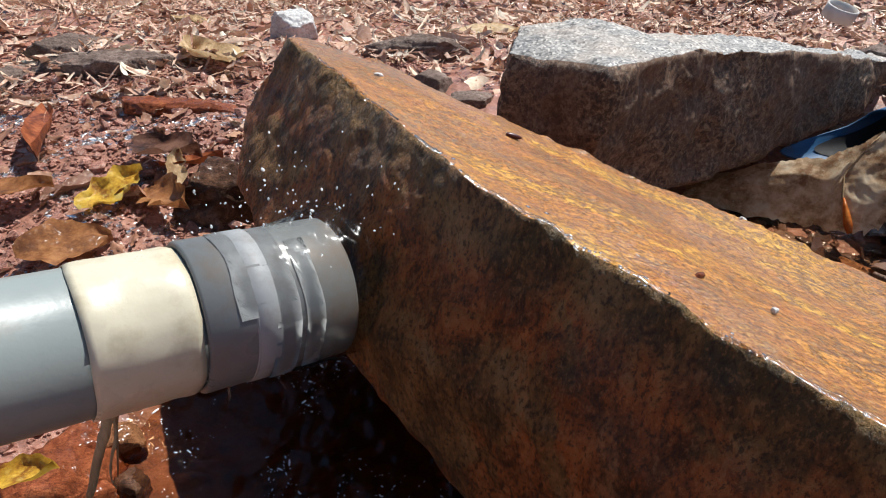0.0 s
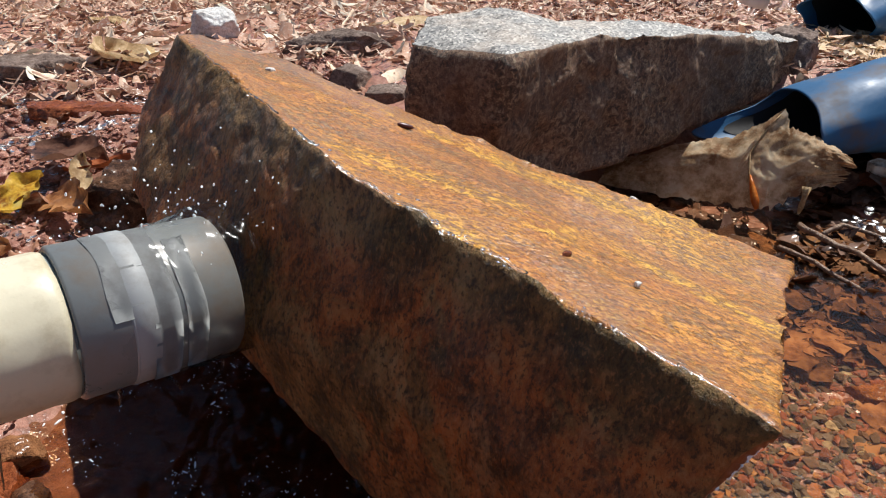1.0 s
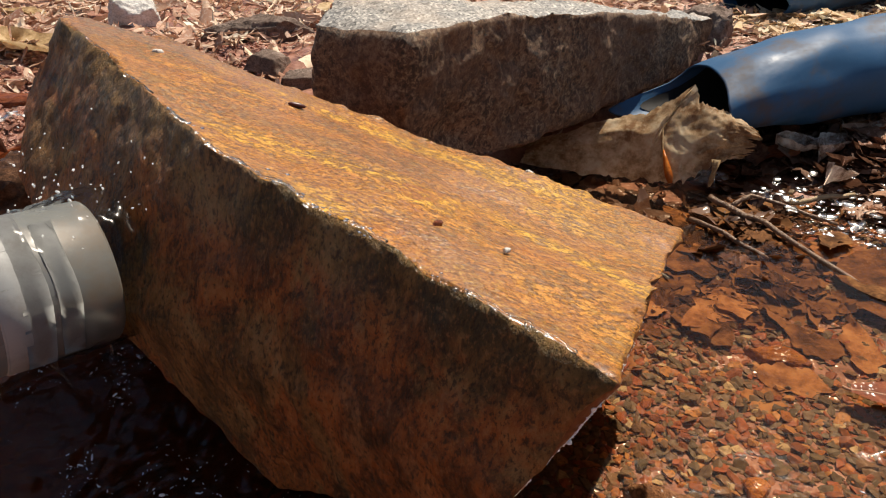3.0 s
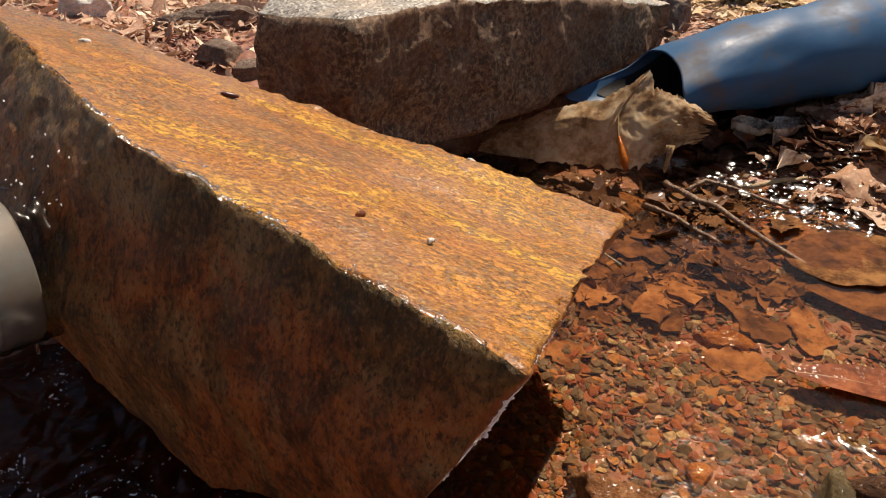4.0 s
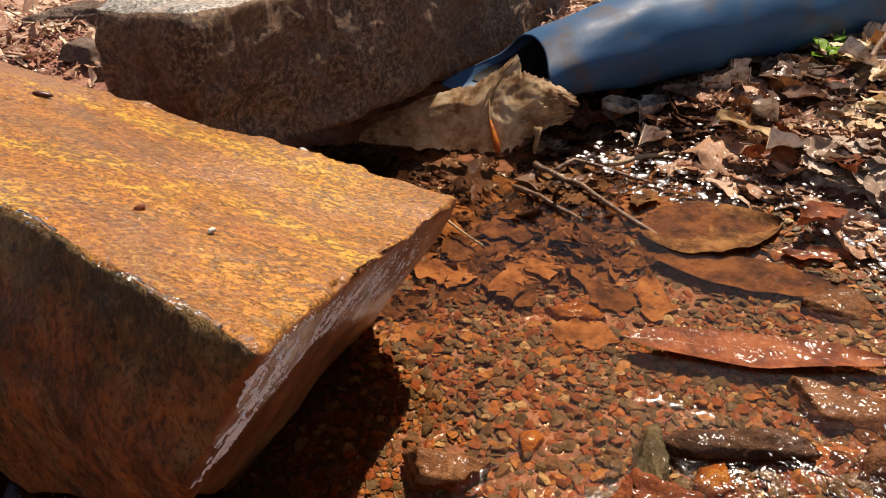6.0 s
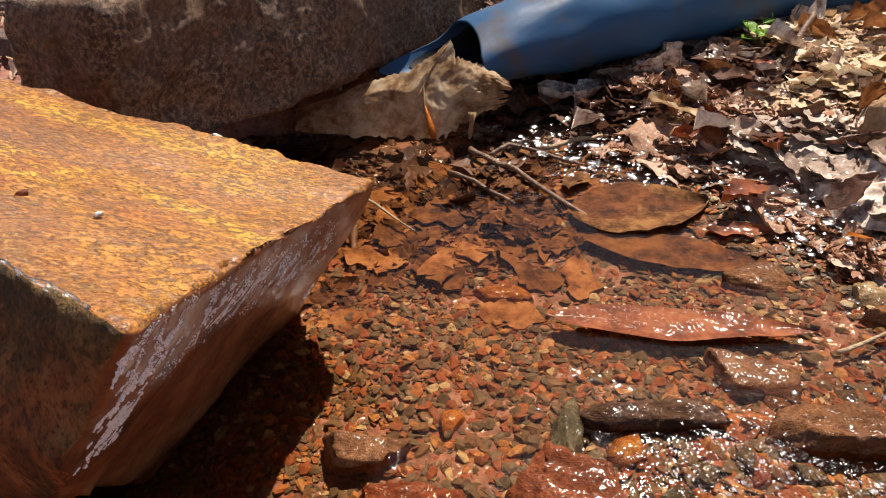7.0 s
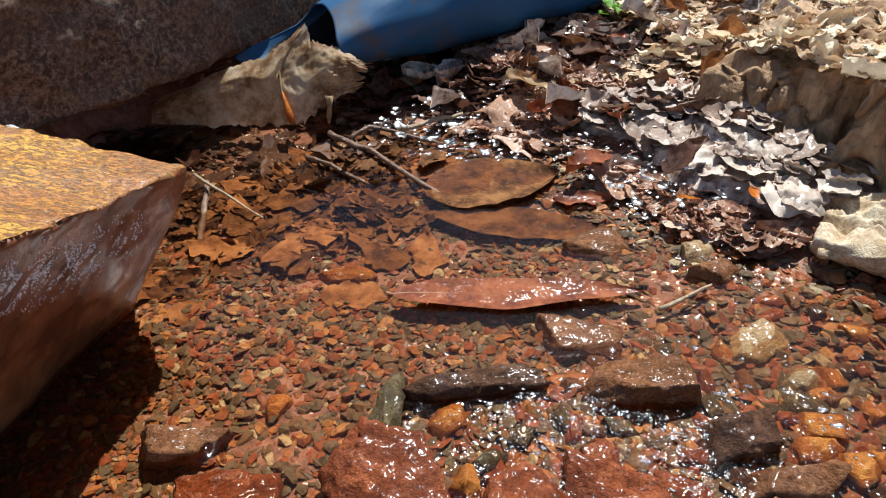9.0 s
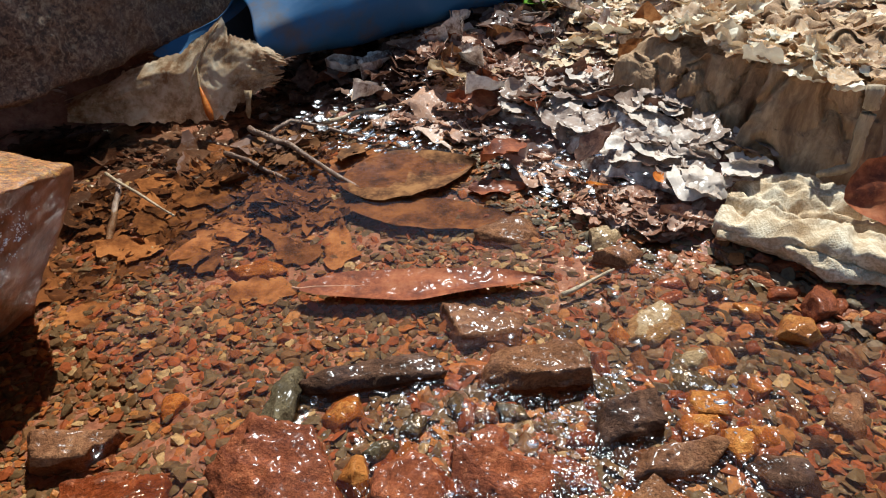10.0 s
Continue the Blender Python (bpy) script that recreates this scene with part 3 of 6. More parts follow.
def build_ground():
    xs, ys = axis(-0.9, 1.5, 0.009, 60.0), axis(-0.25, 1.9, 0.009, 60.0)
    gx, gy = np.meshgrid(xs, ys)
    near = (np.abs(gx - 0.3) < 2.5) & (np.abs(gy - 0.8) < 2.5)
    gz = np.full(gx.shape, 0.1)
    flat = land(gx[near], gy[near])
    rough = np.array([fbm((x, y, 0.3), 9, 4) * 0.012 + fbm((x, y, 5.3), 45, 3) * 0.0035 for x, y in zip(gx[near], gy[near])])
    gz[near] = flat + rough * np.clip((flat + 0.02) / 0.06, 0.25, 1.0)
    n, m = len(xs), len(ys)
    idx = np.arange(n * m).reshape(m, n)
    faces = np.stack([idx[:-1, :-1], idx[:-1, 1:], idx[1:, 1:], idx[1:, :-1]], -1).reshape(-1, 4).tolist()
    verts = np.stack([gx, gy, gz], -1).reshape(-1, 3)
    ob = new("ground", mesh_of("ground", verts, faces, SOIL))
    return tagged(ob, "damp red-brown earth with grit, sloping to a stream", "ground", kind="structure")


def bump_at(gx, gy, x, y, a, b):
    return np.exp(-(((gx - x) / a) ** 2 + ((gy - y) / b) ** 2))


def build_water():
    """One sheet: smooth in the pool, broken by small waves where it runs over stones and along the shore."""
    xs = np.concatenate([np.arange(-0.30, 0.24, 0.003), np.arange(0.24, 0.86, 0.002), np.arange(0.86, 1.10, 0.008)])
    ys = np.concatenate([np.arange(-0.40, -0.06, 0.008), np.arange(-0.06, 0.66, 0.002), np.arange(0.66, 0.76, 0.006)])
    gx, gy = np.meshgrid(xs, ys)
    rise = np.minimum(1, bump_at(gx, gy, 0.50, 0.10, 0.16, 0.11) + 0.7 * bump_at(gx, gy, 0.62, 0.53, 0.14, 0.07))
    riffle = 1.3 * bump_at(gx, gy, 0.48, 0.145, 0.075, 0.05) + 0.55 * bump_at(gx, gy, 0.54, 0.06, 0.16, 0.06) + 0.15 * bump_at(gx, gy, 0.70, 0.08, 0.07, 0.05)
    riffle += 0.8 * bump_at(gx, gy, 0.62, 0.56, 0.11, 0.045) + 0.9 * bump_at(gx, gy, 0.70, 0.44, 0.035, 0.10) + 0.9 * bump_at(gx, gy, 0.72, 0.27, 0.04, 0.08)
    riffle += 2.4 * bump_at(gx, gy, -0.08, 0.27, 0.12, 0.14)
    crests = [((0.405, 0.284), (0.461, 0.246), 0.0022), ((0.262, 0.238), (0.290, 0.249), 0.0030), ((0.404, 0.231), (0.383, 0.190), 0.0026), ((0.411, 0.205), (0.470, 0.196), 0.0026),
              ((0.618, 0.213), (0.660, 0.196), 0.0020), ((0.520, 0.140), (0.572, 0.132), 0.0026), ((0.545, 0.085), (0.595, 0.076), 0.0026), ((0.450, 0.322), (0.482, 0.304), 0.0020), ((0.30, 0.172), (0.345, 0.150), 0.0024), ((0.61, 0.165), (0.67, 0.142), 0.0016)]
    wall = np.zeros(gx.shape)
    for (x0, y0), (x1, y1), high in crests:
        long = math.hypot(x1 - x0, y1 - y0)
        ux, uy = (x1 - x0) / long, (y1 - y0) / long
        f = (gx - x0) * ux + (gy - y0) * uy
        side = -(gx - x0) * uy + (gy - y0) * ux + 0.004 * np.sin(f / long * 7 + 20 * x0)
        wall += high * np.exp(-((side / 0.0042) ** 2)) * np.clip(np.sin(np.pi * np.clip(f / long, 0, 1)), 0, 1) * (0.8 + 0.3 * np.sin(f * 420))
    gz = 0.005 * (rise * (gx > 0.2)).ravel() + wall.ravel()
    small = np.array([0.0007 * noise.noise(Vector((x * 20, y * 26, 0.7))) + r * (0.0015 * noise.noise(Vector((x * 60, y * 60, 4.1))) + 0.0014 * noise.noise(Vector((x * 150, y * 135, 9.1)))) for x, y, r in zip(gx.ravel(), gy.ravel(), riffle.ravel())])
    n, m = len(xs), len(ys)
    idx = np.arange(n * m).reshape(m, n)
    faces = np.stack([idx[:-1, :-1], idx[:-1, 1:], idx[1:, 1:], idx[1:, :-1]], -1).reshape(-1, 4).tolist()
    sheet = mesh_of("water", np.stack([gx.ravel(), gy.ravel(), gz + small], -1), faces, WATER)
    sheet.attributes.new("riffle", "FLOAT", "POINT").data.foreach_set("value", np.clip(riffle.ravel(), 0, 2.4))
    ob = new("water", sheet)
    ob.visible_shadow = False
    return tagged(ob, "clear shallow stream water rippling over gravel", "water", kind="structure")


def build_plunge_pool():
    """The turbid water that the pipe churns up in the boulder's lee: steep small waves running away from the fall."""
    xs, ys = np.arange(-0.32, 0.13, 0.0022), np.arange(0.10, 0.54, 0.0022)
    gx, gy = np.meshgrid(xs, ys)
    z = []
    for x, y in zip(gx.ravel(), gy.ravel()):
        far = math.hypot(x + 0.075, y - 0.37)
        force = 0.35 + 0.65 * math.exp(-((far / 0.16) ** 2))
        warp = 0.02 * noise.noise(Vector((x * 18, y * 18, 3)))
        z.append(0.006 + force * (0.0042 * noise.noise(Vector(((x + warp) * 38, (y - warp) * 46, 0.7))) + 0.0036 * noise.noise(Vector(((x + warp) * 95, y * 105, 4.1))) + 0.0016 * noise.noise(Vector((x * 240, y * 240, 9.1)))))
    n, m = len(xs), len(ys)
    idx = np.arange(n * m).reshape(m, n)
    faces = np.stack([idx[:-1, :-1], idx[:-1, 1:], idx[1:, 1:], idx[1:, :-1]], -1).reshape(-1, 4).tolist()
    sheet = mesh_of("plunge_water", np.stack([gx.ravel(), gy.ravel(), np.array(z)], -1), faces, PLUNGE)
    ob = new("plunge_water", sheet)
    ob.visible_shadow = False
    return tagged(ob, "dark churning water in the boulder's shade under the pipe", "water", kind="structure")


GROUND = build_ground()
build_water()
build_plunge_pool()


# ---------------------------------------------------------------- the two big stones
RIM_LINE = []


def build_slab():
    top = Vector((0.331, 0.088, 0.9395))
    planes = [((0.1163, 0.3277, 0.1945), top, 0),
              ((0.0823, 0.2499, 0.1717), (-0.617, -0.701, 0.358), 1),
              ((0.0720, 0.2380, 0.1300), (-0.660, -0.750, -0.04), 1),
              ((-0.0580, 0.4080, 0.2020), (-0.666, -0.485, 0.566), 1),
              ((-0.1560, 0.5100, 0.1700), (-0.93, -0.12, 0.20), 3),
              ((-0.1300, 0.5450, 0.2320), (-0.75, 0.25, 0.60), 3),
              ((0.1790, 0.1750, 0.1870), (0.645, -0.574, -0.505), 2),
              ((0.2900, 0.3980, 0.1270), (0.470, 0.870, 0.05), 1),
              ((-0.0060, 0.5570, 0.2160), (0.16, 0.98, 0.08), 1),
              ((-0.0200, 0.3300, 0.0690), plane_by((-0.07, 0.388, 0.098), (0.02, 0.28, 0.040), (0.5, 0.5, -0.7)), 1),
              ((0.0200, 0.2800, 0.0400), plane_by((0.02, 0.28, 0.040), (0.152, 0.162, 0.118), (0.3, 0.6, -0.75)), 1),
              ((0.1, 0.4, -0.035), (0, 0, -1), 1)]
    bm = refine(carved(planes, 2.0, (0.1, 0.4, 0.1)), 0.0048)
    bmesh.ops.remove_doubles(bm, verts=bm.verts[:], dist=0.0014)
    bmesh.ops.dissolve_degenerate(bm, edges=bm.edges[:], dist=0.0006)
    # the worn top is smooth, its rims are chipped, the sides are broken
    amount = {}
    for v in bm.verts:
        slots = {f.material_index for f in v.link_faces}
        amount[v] = 0.25 if slots == {0} else 0.55 if slots == {2} else 1.0 if slots <= {1, 3} else 0.75
    for _ in range(2):
        bmesh.ops.smooth_vert(bm, verts=bm.verts[:], factor=0.5, use_axis_x=True, use_axis_y=True, use_axis_z=True)
    bm.normal_update()
    for v in bm.verts:
        p = v.co.copy()
        a = amount[v]
        big = 0.006 * fbm(p, 8, 2) + 0.0024 * a * fbm(p + Vector((3, 1, 7)), 26, 2) + 0.0009 * a * fbm(p, 120, 2)
        chip = 0.004 * (1 if a == 0.75 else 0.3 * a) * noise.noise_vector(p * 55) + 0.0006 * a * noise.noise_vector(p * 150)
        v.co = p + v.normal * big + chip
        slots = {f.material_index for f in v.link_faces}
        if slots == {0, 2} or (slots == {0} or slots == {2}) and any({0, 2} <= {f.material_index for f in e.other_vert(v).link_faces} for e in v.link_edges):
            # the end's rim is broken away in notches
            bite = max(0.0, noise.noise(Vector((p.y * 46, p.x * 46, 3.3))) - 0.12)
            v.co += Vector((-0.6, 0.5, -0.5)) * 0.022 * bite
    bm.normal_update()
    # the wet front rim, from the upper end to the near corner
    way = Vector((0.68, -0.73, -0.16)).normalized()
    bins = {}
    for v in bm.verts:
        slots = {f.material_index for f in v.link_faces}
        if slots == {0, 1} and v.co.x + v.co.y < 0.42 and v.co.y < 0.50:
            bins.setdefault(int(v.co.dot(way) / 0.008), []).append(v.co.copy())
    RIM_LINE.extend(sum(c, Vector()) / len(c) for _, c in sorted(bins.items()))
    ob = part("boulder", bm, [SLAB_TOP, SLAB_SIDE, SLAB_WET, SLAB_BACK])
    return tagged(ob, "wet ochre flat-topped boulder with dark mossy sides, tilted in the stream", "boulder")


def build_granite():
    planes = [((0.141, 0.576, 0.223), Vector((0.02, -0.05, 1)).normalized(), 0),
              ((0.290, 0.694, 0.214), Vector((0.145, 0.11, 0.98)).normalized(), 0),
              ((0.141, 0.576, 0.150), (0.613, -0.790, 0.02), 1),
              ((0.141, 0.576, 0.223), (-0.633, -0.774, 0.10), 1),
              ((0.062, 0.640, 0.200), (-0.97, 0.15, 0.12), 1),
              ((0.110, 0.780, 0.220), (-0.35, 0.92, 0.15), 1),
              ((0.260, 0.830, 0.200), (-0.42, 0.90, 0.15), 1),
              ((0.632, 0.957, 0.120), (0.90, 0.42, 0.05), 1),
              ((0.240, 0.653, 0.074), (0.10, -0.13, -0.985), 1)]
    bm = refine(carved(planes, 3.0, (0.3, 0.8, 0.1)), 0.0095)
    roughen(bm, [(0.010, 7, 3), (0.005, 26, 3), (0.002, 110, 2)], 2)
    ob = part("granite_block", bm, [GRANITE_TOP, GRANITE_SIDE])
    return tagged(ob, "rough-hewn speckled grey granite block with brown-stained sides", "stone")


SLAB = build_slab()
build_granite()


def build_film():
    """Water over the boulder's end: white flecks painted as its sun glitter down the overhang, and drops along the rim.
    """
    body = BVHTree.FromPolygons([v.co.copy() for v in SLAB.data.vertices], [tuple(p.vertices) for p in SLAB.data.polygons])
    face = Vector((0.645, -0.574, -0.505)).normalized()
    a, b = Vector((0.179, 0.175, 0.184)), Vector((0.299, 0.364, 0.124))
    down = Vector((-0.538, 0.131, -0.833)).normalized()
    across = face.cross(down).normalized()
    base_turn = Matrix((down, across, face)).transposed()
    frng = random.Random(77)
    # opaque white flecks stand for sun glints on the running film
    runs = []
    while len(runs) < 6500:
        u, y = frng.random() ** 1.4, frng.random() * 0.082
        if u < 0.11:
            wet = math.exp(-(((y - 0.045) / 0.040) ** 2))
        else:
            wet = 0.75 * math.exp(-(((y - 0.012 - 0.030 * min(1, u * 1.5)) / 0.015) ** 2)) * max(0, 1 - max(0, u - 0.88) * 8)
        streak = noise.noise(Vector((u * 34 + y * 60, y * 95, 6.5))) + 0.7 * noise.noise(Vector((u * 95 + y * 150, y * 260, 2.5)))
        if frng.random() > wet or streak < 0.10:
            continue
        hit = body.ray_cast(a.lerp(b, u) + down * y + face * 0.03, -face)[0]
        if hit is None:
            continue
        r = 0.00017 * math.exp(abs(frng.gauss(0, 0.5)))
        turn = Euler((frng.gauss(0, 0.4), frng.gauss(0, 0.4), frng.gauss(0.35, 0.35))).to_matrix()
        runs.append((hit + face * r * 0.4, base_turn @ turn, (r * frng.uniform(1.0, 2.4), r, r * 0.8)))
    end_glints = new("end_glitter", bead_mesh_of("end_glitter", runs, FROTH_GLINT.m))
    end_glints.parent, end_glints.visible_shadow = SLAB, False
    tagged(end_glints, "white flecks drawn as glints on water running down the end", kind="stuff")
    lip = []
    for k in range(300):
        i = int((0.30 + 0.70 * frng.random()) * (len(RIM_LINE) - 2)) if frng.random() < 0.8 else frng.randrange(len(RIM_LINE) - 1)
        if noise.noise(Vector((i * 0.31, 8.8, 0))) < -0.12:
            continue
        p = RIM_LINE[i].lerp(RIM_LINE[i + 1], frng.random()) + Vector((0.5, 0.55, -0.2)) * abs(frng.gauss(0, 0.0014)) + Vector((0, 0, 0.0003))
        r = 0.00034 * math.exp(abs(frng.gauss(0, 0.55)))
        lip.append((p, Euler((frng.gauss(0.24, 0.16), frng.gauss(0.22, 0.16), 0)).to_matrix(), (r * 1.6, r * 1.6, r * 0.5)))
    lip_water = new("rim_water", bead_mesh_of("rim_water", lip, LEDGE_WATER))
    lip_water.parent, lip_water.visible_shadow = SLAB, False
    tagged(lip_water, "glinting drops along the wet rim", kind="stuff")
    # water gathers in a broken bead along the front rim
    runs, run = [], []
    for k, p in enumerate(RIM_LINE):
        if noise.noise(Vector((k * 0.37, 2.7, 0))) > -0.25:
            run.append(p + Vector((0.0004, 0.0004, 0.0008)))
        elif run:
            runs.append(run)
            run = []
    for run in runs + [run]:
        if len(run) > 1:
            pts = [run[i].lerp(run[i + 1], f / 4) + 0.0003 * noise.noise_vector(run[i] * 200 + Vector((f * 0.3, 0, 0))) for i in range(len(run) - 1) for f in range(4)]
            bead = part("water_bead", tube(pts, [0.0004 + 0.0016 * abs(noise.noise(p * 130)) for p in pts], 10), RIM_WATER, SLAB, "bead of water clinging to the rim")
            bead.visible_shadow = False



# ---------------------------------------------------------------- pipes
def tube(points, radii, sides=24, caps=True, squash=None):
    """A bmesh tube along points; radii one per point."""
    bm = bmesh.new()
    rings = []
    for i, p in enumerate(points):
        p = Vector(p)
        way = (Vector(points[min(i + 1, len(points) - 1)]) - Vector(points[max(i - 1, 0)])).normalized()
        side = way.cross(Vector((0, 0, 1)))
        side = side.normalized() if side.length > 1e-4 else Vector((1, 0, 0))
        up = side.cross(way)
        rings.append([bm.verts.new(p + radii[i] * (math.cos(a) * side + math.sin(a) * up)) for a in (2 * math.pi * k / sides for k in range(sides))])
    for a, b in zip(rings, rings[1:]):
        for k in range(sides):
            bm.faces.new((a[k], a[(k + 1) % sides], b[(k + 1) % sides], b[k]))
    if caps:
        bm.faces.new(rings[0][::-1]), bm.faces.new(rings[-1])
    bmesh.ops.recalc_face_normals(bm, faces=bm.faces[:])
    return bm


def sleeve(start, end, outer, inner, sides=48, lip=0.0015):
    """A hollow ring from start to end with eased edges."""
    a, b = Vector(start), Vector(end)
    way = (b - a).normalized()
    steps = [(a, inner), (a, outer - lip), (a + way * lip, outer), (b - way * lip, outer), (b, outer - lip), (b, inner), (a, inner)]
    side = way.cross(Vector((0, 0, 1))).normalized()
    up = side.cross(way)
    bm = bmesh.new()
    rings = [[bm.verts.new(p + r * (math.cos(t) * side + math.sin(t) * up)) for t in (2 * math.pi * k / sides for k in range(sides))] for p, r in steps[:-1]]
    for i in range(len(rings)):
        p, q = rings[i], rings[(i + 1) % len(rings)]
        for k in range(sides):
            bm.faces.new((p[k], p[(k + 1) % sides], q[(k + 1) % sides], q[k]))
    bmesh.ops.recalc_face_normals(bm, faces=bm.faces[:])
    return bm


build_film()
PIPE_END, PIPE_FAR = Vector((-0.068, 0.366, 0.144)), Vector((-0.204, 0.266, 0.166))
PIPE_WAY = (PIPE_FAR - PIPE_END).normalized()


def along_pipe(d):
    return PIPE_END + PIPE_WAY * d


def build_pipe():
    pipe = part("water_pipe", sleeve(along_pipe(0.02), along_pipe(1.1), 0.0385, 0.034), PVC_GREY)
    tagged(pipe, "grey plastic water pipe with a cream coupling, resting on the boulder", "pipe")
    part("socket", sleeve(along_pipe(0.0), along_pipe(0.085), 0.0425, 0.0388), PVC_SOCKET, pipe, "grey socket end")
    side = PIPE_WAY.cross(Vector((0, 0, 1))).normalized()
    up = side.cross(PIPE_WAY)
    band = bmesh.new()
    rings = []
    for i in range(15):
        f = i / 14
        ring = []
        for k in range(64):
            t = 2 * math.pi * k / 64
            d = 0.086 + 0.052 * f + 0.0016 * noise.noise(Vector((math.cos(t) * 1.5, math.sin(t) * 1.5, 9 * (f > 0.5)))) * abs(2 * f - 1)
            crease = 0.0009 * noise.noise(Vector((f * 3, math.cos(t) * 3.2, math.sin(t) * 3.2))) + 0.0005 * noise.noise(Vector((f * 9, math.cos(t) * 9, math.sin(t) * 9)))
            r = 0.0404 + crease - 0.0008 * (i in (0, 14))
            ring.append(band.verts.new(along_pipe(d) + r * (math.cos(t) * side + math.sin(t) * up)))
        rings.append(ring)
    for p, q in zip(rings, rings[1:]):
        for k in range(64):
            band.faces.new((p[k], p[(k + 1) % 64], q[(k + 1) % 64], q[k]))
    bmesh.ops.recalc_face_normals(band, faces=band.faces[:])
    bmesh.ops.solidify(band, geom=band.faces[:], thickness=0.0008)
    part("coupling", band, PVC_CREAM, pipe, "wrinkled cream wrap round the joint")
    part("tape_band", sleeve(along_pipe(0.046), along_pipe(0.060), 0.0433, 0.0426), TAPE, pipe, "grey tape wrap")
    for d, a0, a1, wide in ((0.022, -38, 75, 0.011), (0.036, -48, 100, 0.014), (0.052, 20, 112, 0.016)):
        bm = bmesh.new()
        rows = []
        for k in range(11):
            t = radians(a0 + (a1 - a0) * k / 10)
            r = 0.0431 + 0.0002 * math.sin(k * 1.9) + 0.0035 * max(0, 0.6 - k / 10) ** 2 * (a0 < 0)
            rows.append([bm.verts.new(along_pipe(d + wide * j / 3 + 0.0008 * math.sin(k + 2 * j)) + r * (math.cos(t) * -side + math.sin(t) * up)) for j in range(4)])
        for p, q in zip(rows, rows[1:]):
            for j in range(3):
                bm.faces.new((p[j], p[j + 1], q[j + 1], q[j]))
        bmesh.ops.solidify(bm, geom=bm.faces[:], thickness=0.0007)
        part("tape_flap", bm, TAPE, pipe, "loose grey tape end")
    # water wells back round the mouth in a thin bell
    bell = bmesh.new()
    rings = []
    for i in range(40):
        f = i / 39
        ring = []
        for k in range(90):
            t = 2 * math.pi * k / 90
            c, z = math.cos(t), math.sin(t)
            d = -0.016 + (0.050 + 0.014 * noise.noise(Vector((c * 1.6, z * 1.6, 2)))) * f
            r = 0.0440 + 0.0045 * math.sin(math.pi * min(1, 0.15 + f)) * max(0, 0.45 + 0.55 * z) + 0.0022 * noise.noise(Vector((d * 120, c * 5, z * 5))) + 0.0012 * noise.noise(Vector((d * 300, c * 12, z * 12)))
            ring.append(bell.verts.new(along_pipe(d) + r * (c * side + z * up)))
        rings.append(ring)
    for p, q in zip(rings, rings[1:]):
        for k in range(90):
            bell.faces.new((p[k], p[(k + 1) % 90], q[(k + 1) % 90], q[k]))
    bmesh.ops.recalc_face_normals(bell, faces=bell.faces[:])
    sheath = part("water_bell", bell, RIM_WATER, pipe, "clear water welling back over the pipe's mouth")
    sheath.visible_shadow = False
    return pipe


PIPE = build_pipe()


def build_blue_pipe(name, start, end, radius, cut, dent, label, squash=0.85):
    """A thin-walled tube whose end is cut slantwise and crushed. cut(a): how far the wall reaches past the start at angle a."""
    a, b = Vector(start), Vector(end)
    way = (b - a).normalized()
    side = way.cross(Vector((0, 0, 1))).normalized()
    up = side.cross(way)
    bm = bmesh.new()
    sides, rows = 56, 70
    length = (b - a).length
    rings = []
    for j in range(rows + 1):
        ring = []
        for k in range(sides):
            t = 2 * math.pi * k / sides
            begin = -cut(t)
            d = begin + (length - begin) * (j / rows) ** 1.5
            pinch = math.exp(-max(d, 0) / 0.10)
            r = radius * (1 - dent * noise.noise(Vector((d * 14, math.cos(t) * 1.6, math.sin(t) * 1.6 + 3))) - 0.035 * abs(noise.noise(Vector((d * 34, math.cos(t) * 3.4, math.sin(t) * 3.4)))))
            h = squash * (1 - 0.52 * pinch)
            ring.append(bm.verts.new(a + way * d + side * (r * math.cos(t)) + up * (r * h * math.sin(t) - 0.017 * pinch)))
        rings.append(ring)
    for p, q in zip(rings, rings[1:]):
        for k in range(sides):
            bm.faces.new((p[k], p[(k + 1) % sides], q[(k + 1) % sides], q[k]))
    bm.faces.new(rings[-1])
    bmesh.ops.recalc_face_normals(bm, faces=bm.faces[:])
    # a black tube a little behind the cut stands for the shade inside
    dark = bmesh.new()
    lining = []
    for ring in rings[6:60:3]:
        c = sum((w.co for w in ring), Vector()) / sides
        lining.append([dark.verts.new(c + (w.co - c) * 0.93) for w in ring])
    for p, q in zip(lining, lining[1:]):
        for k in range(sides):
            dark.faces.new((p[k], p[(k + 1) % sides], q[(k + 1) % sides], q[k]))
    bmesh.ops.solidify(bm, geom=bm.faces[:], thickness=0.0022)
    ob = tagged(part(name, bm, BLUE), label, "pipe")
    part("inner_lining", dark, PIPE_SHADE, ob, "black inner tube standing for the shade inside")
    return ob


# the wall at the back and below reaches furthest out of the slanting cut
build_blue_pipe("blue_pipe", (0.512, 0.755, 0.099), (1.90, 0.935, 0.122), 0.066, lambda t: 0.092 * max(0, math.cos(t - radians(214))) ** 5 - 0.020 * max(0, math.cos(t - radians(120))), 0.085,
                "crushed faded blue plastic pipe, cut end open, on leaf litter", 0.96)
build_blue_pipe("blue_pipe", (0.80, 1.15, 0.140), (1.90, 1.62, 0.16), 0.075, lambda t: 0.01 * math.sin(3 * t), 0.10, "large dirty blue plastic pipe lying behind, end open", 0.95)



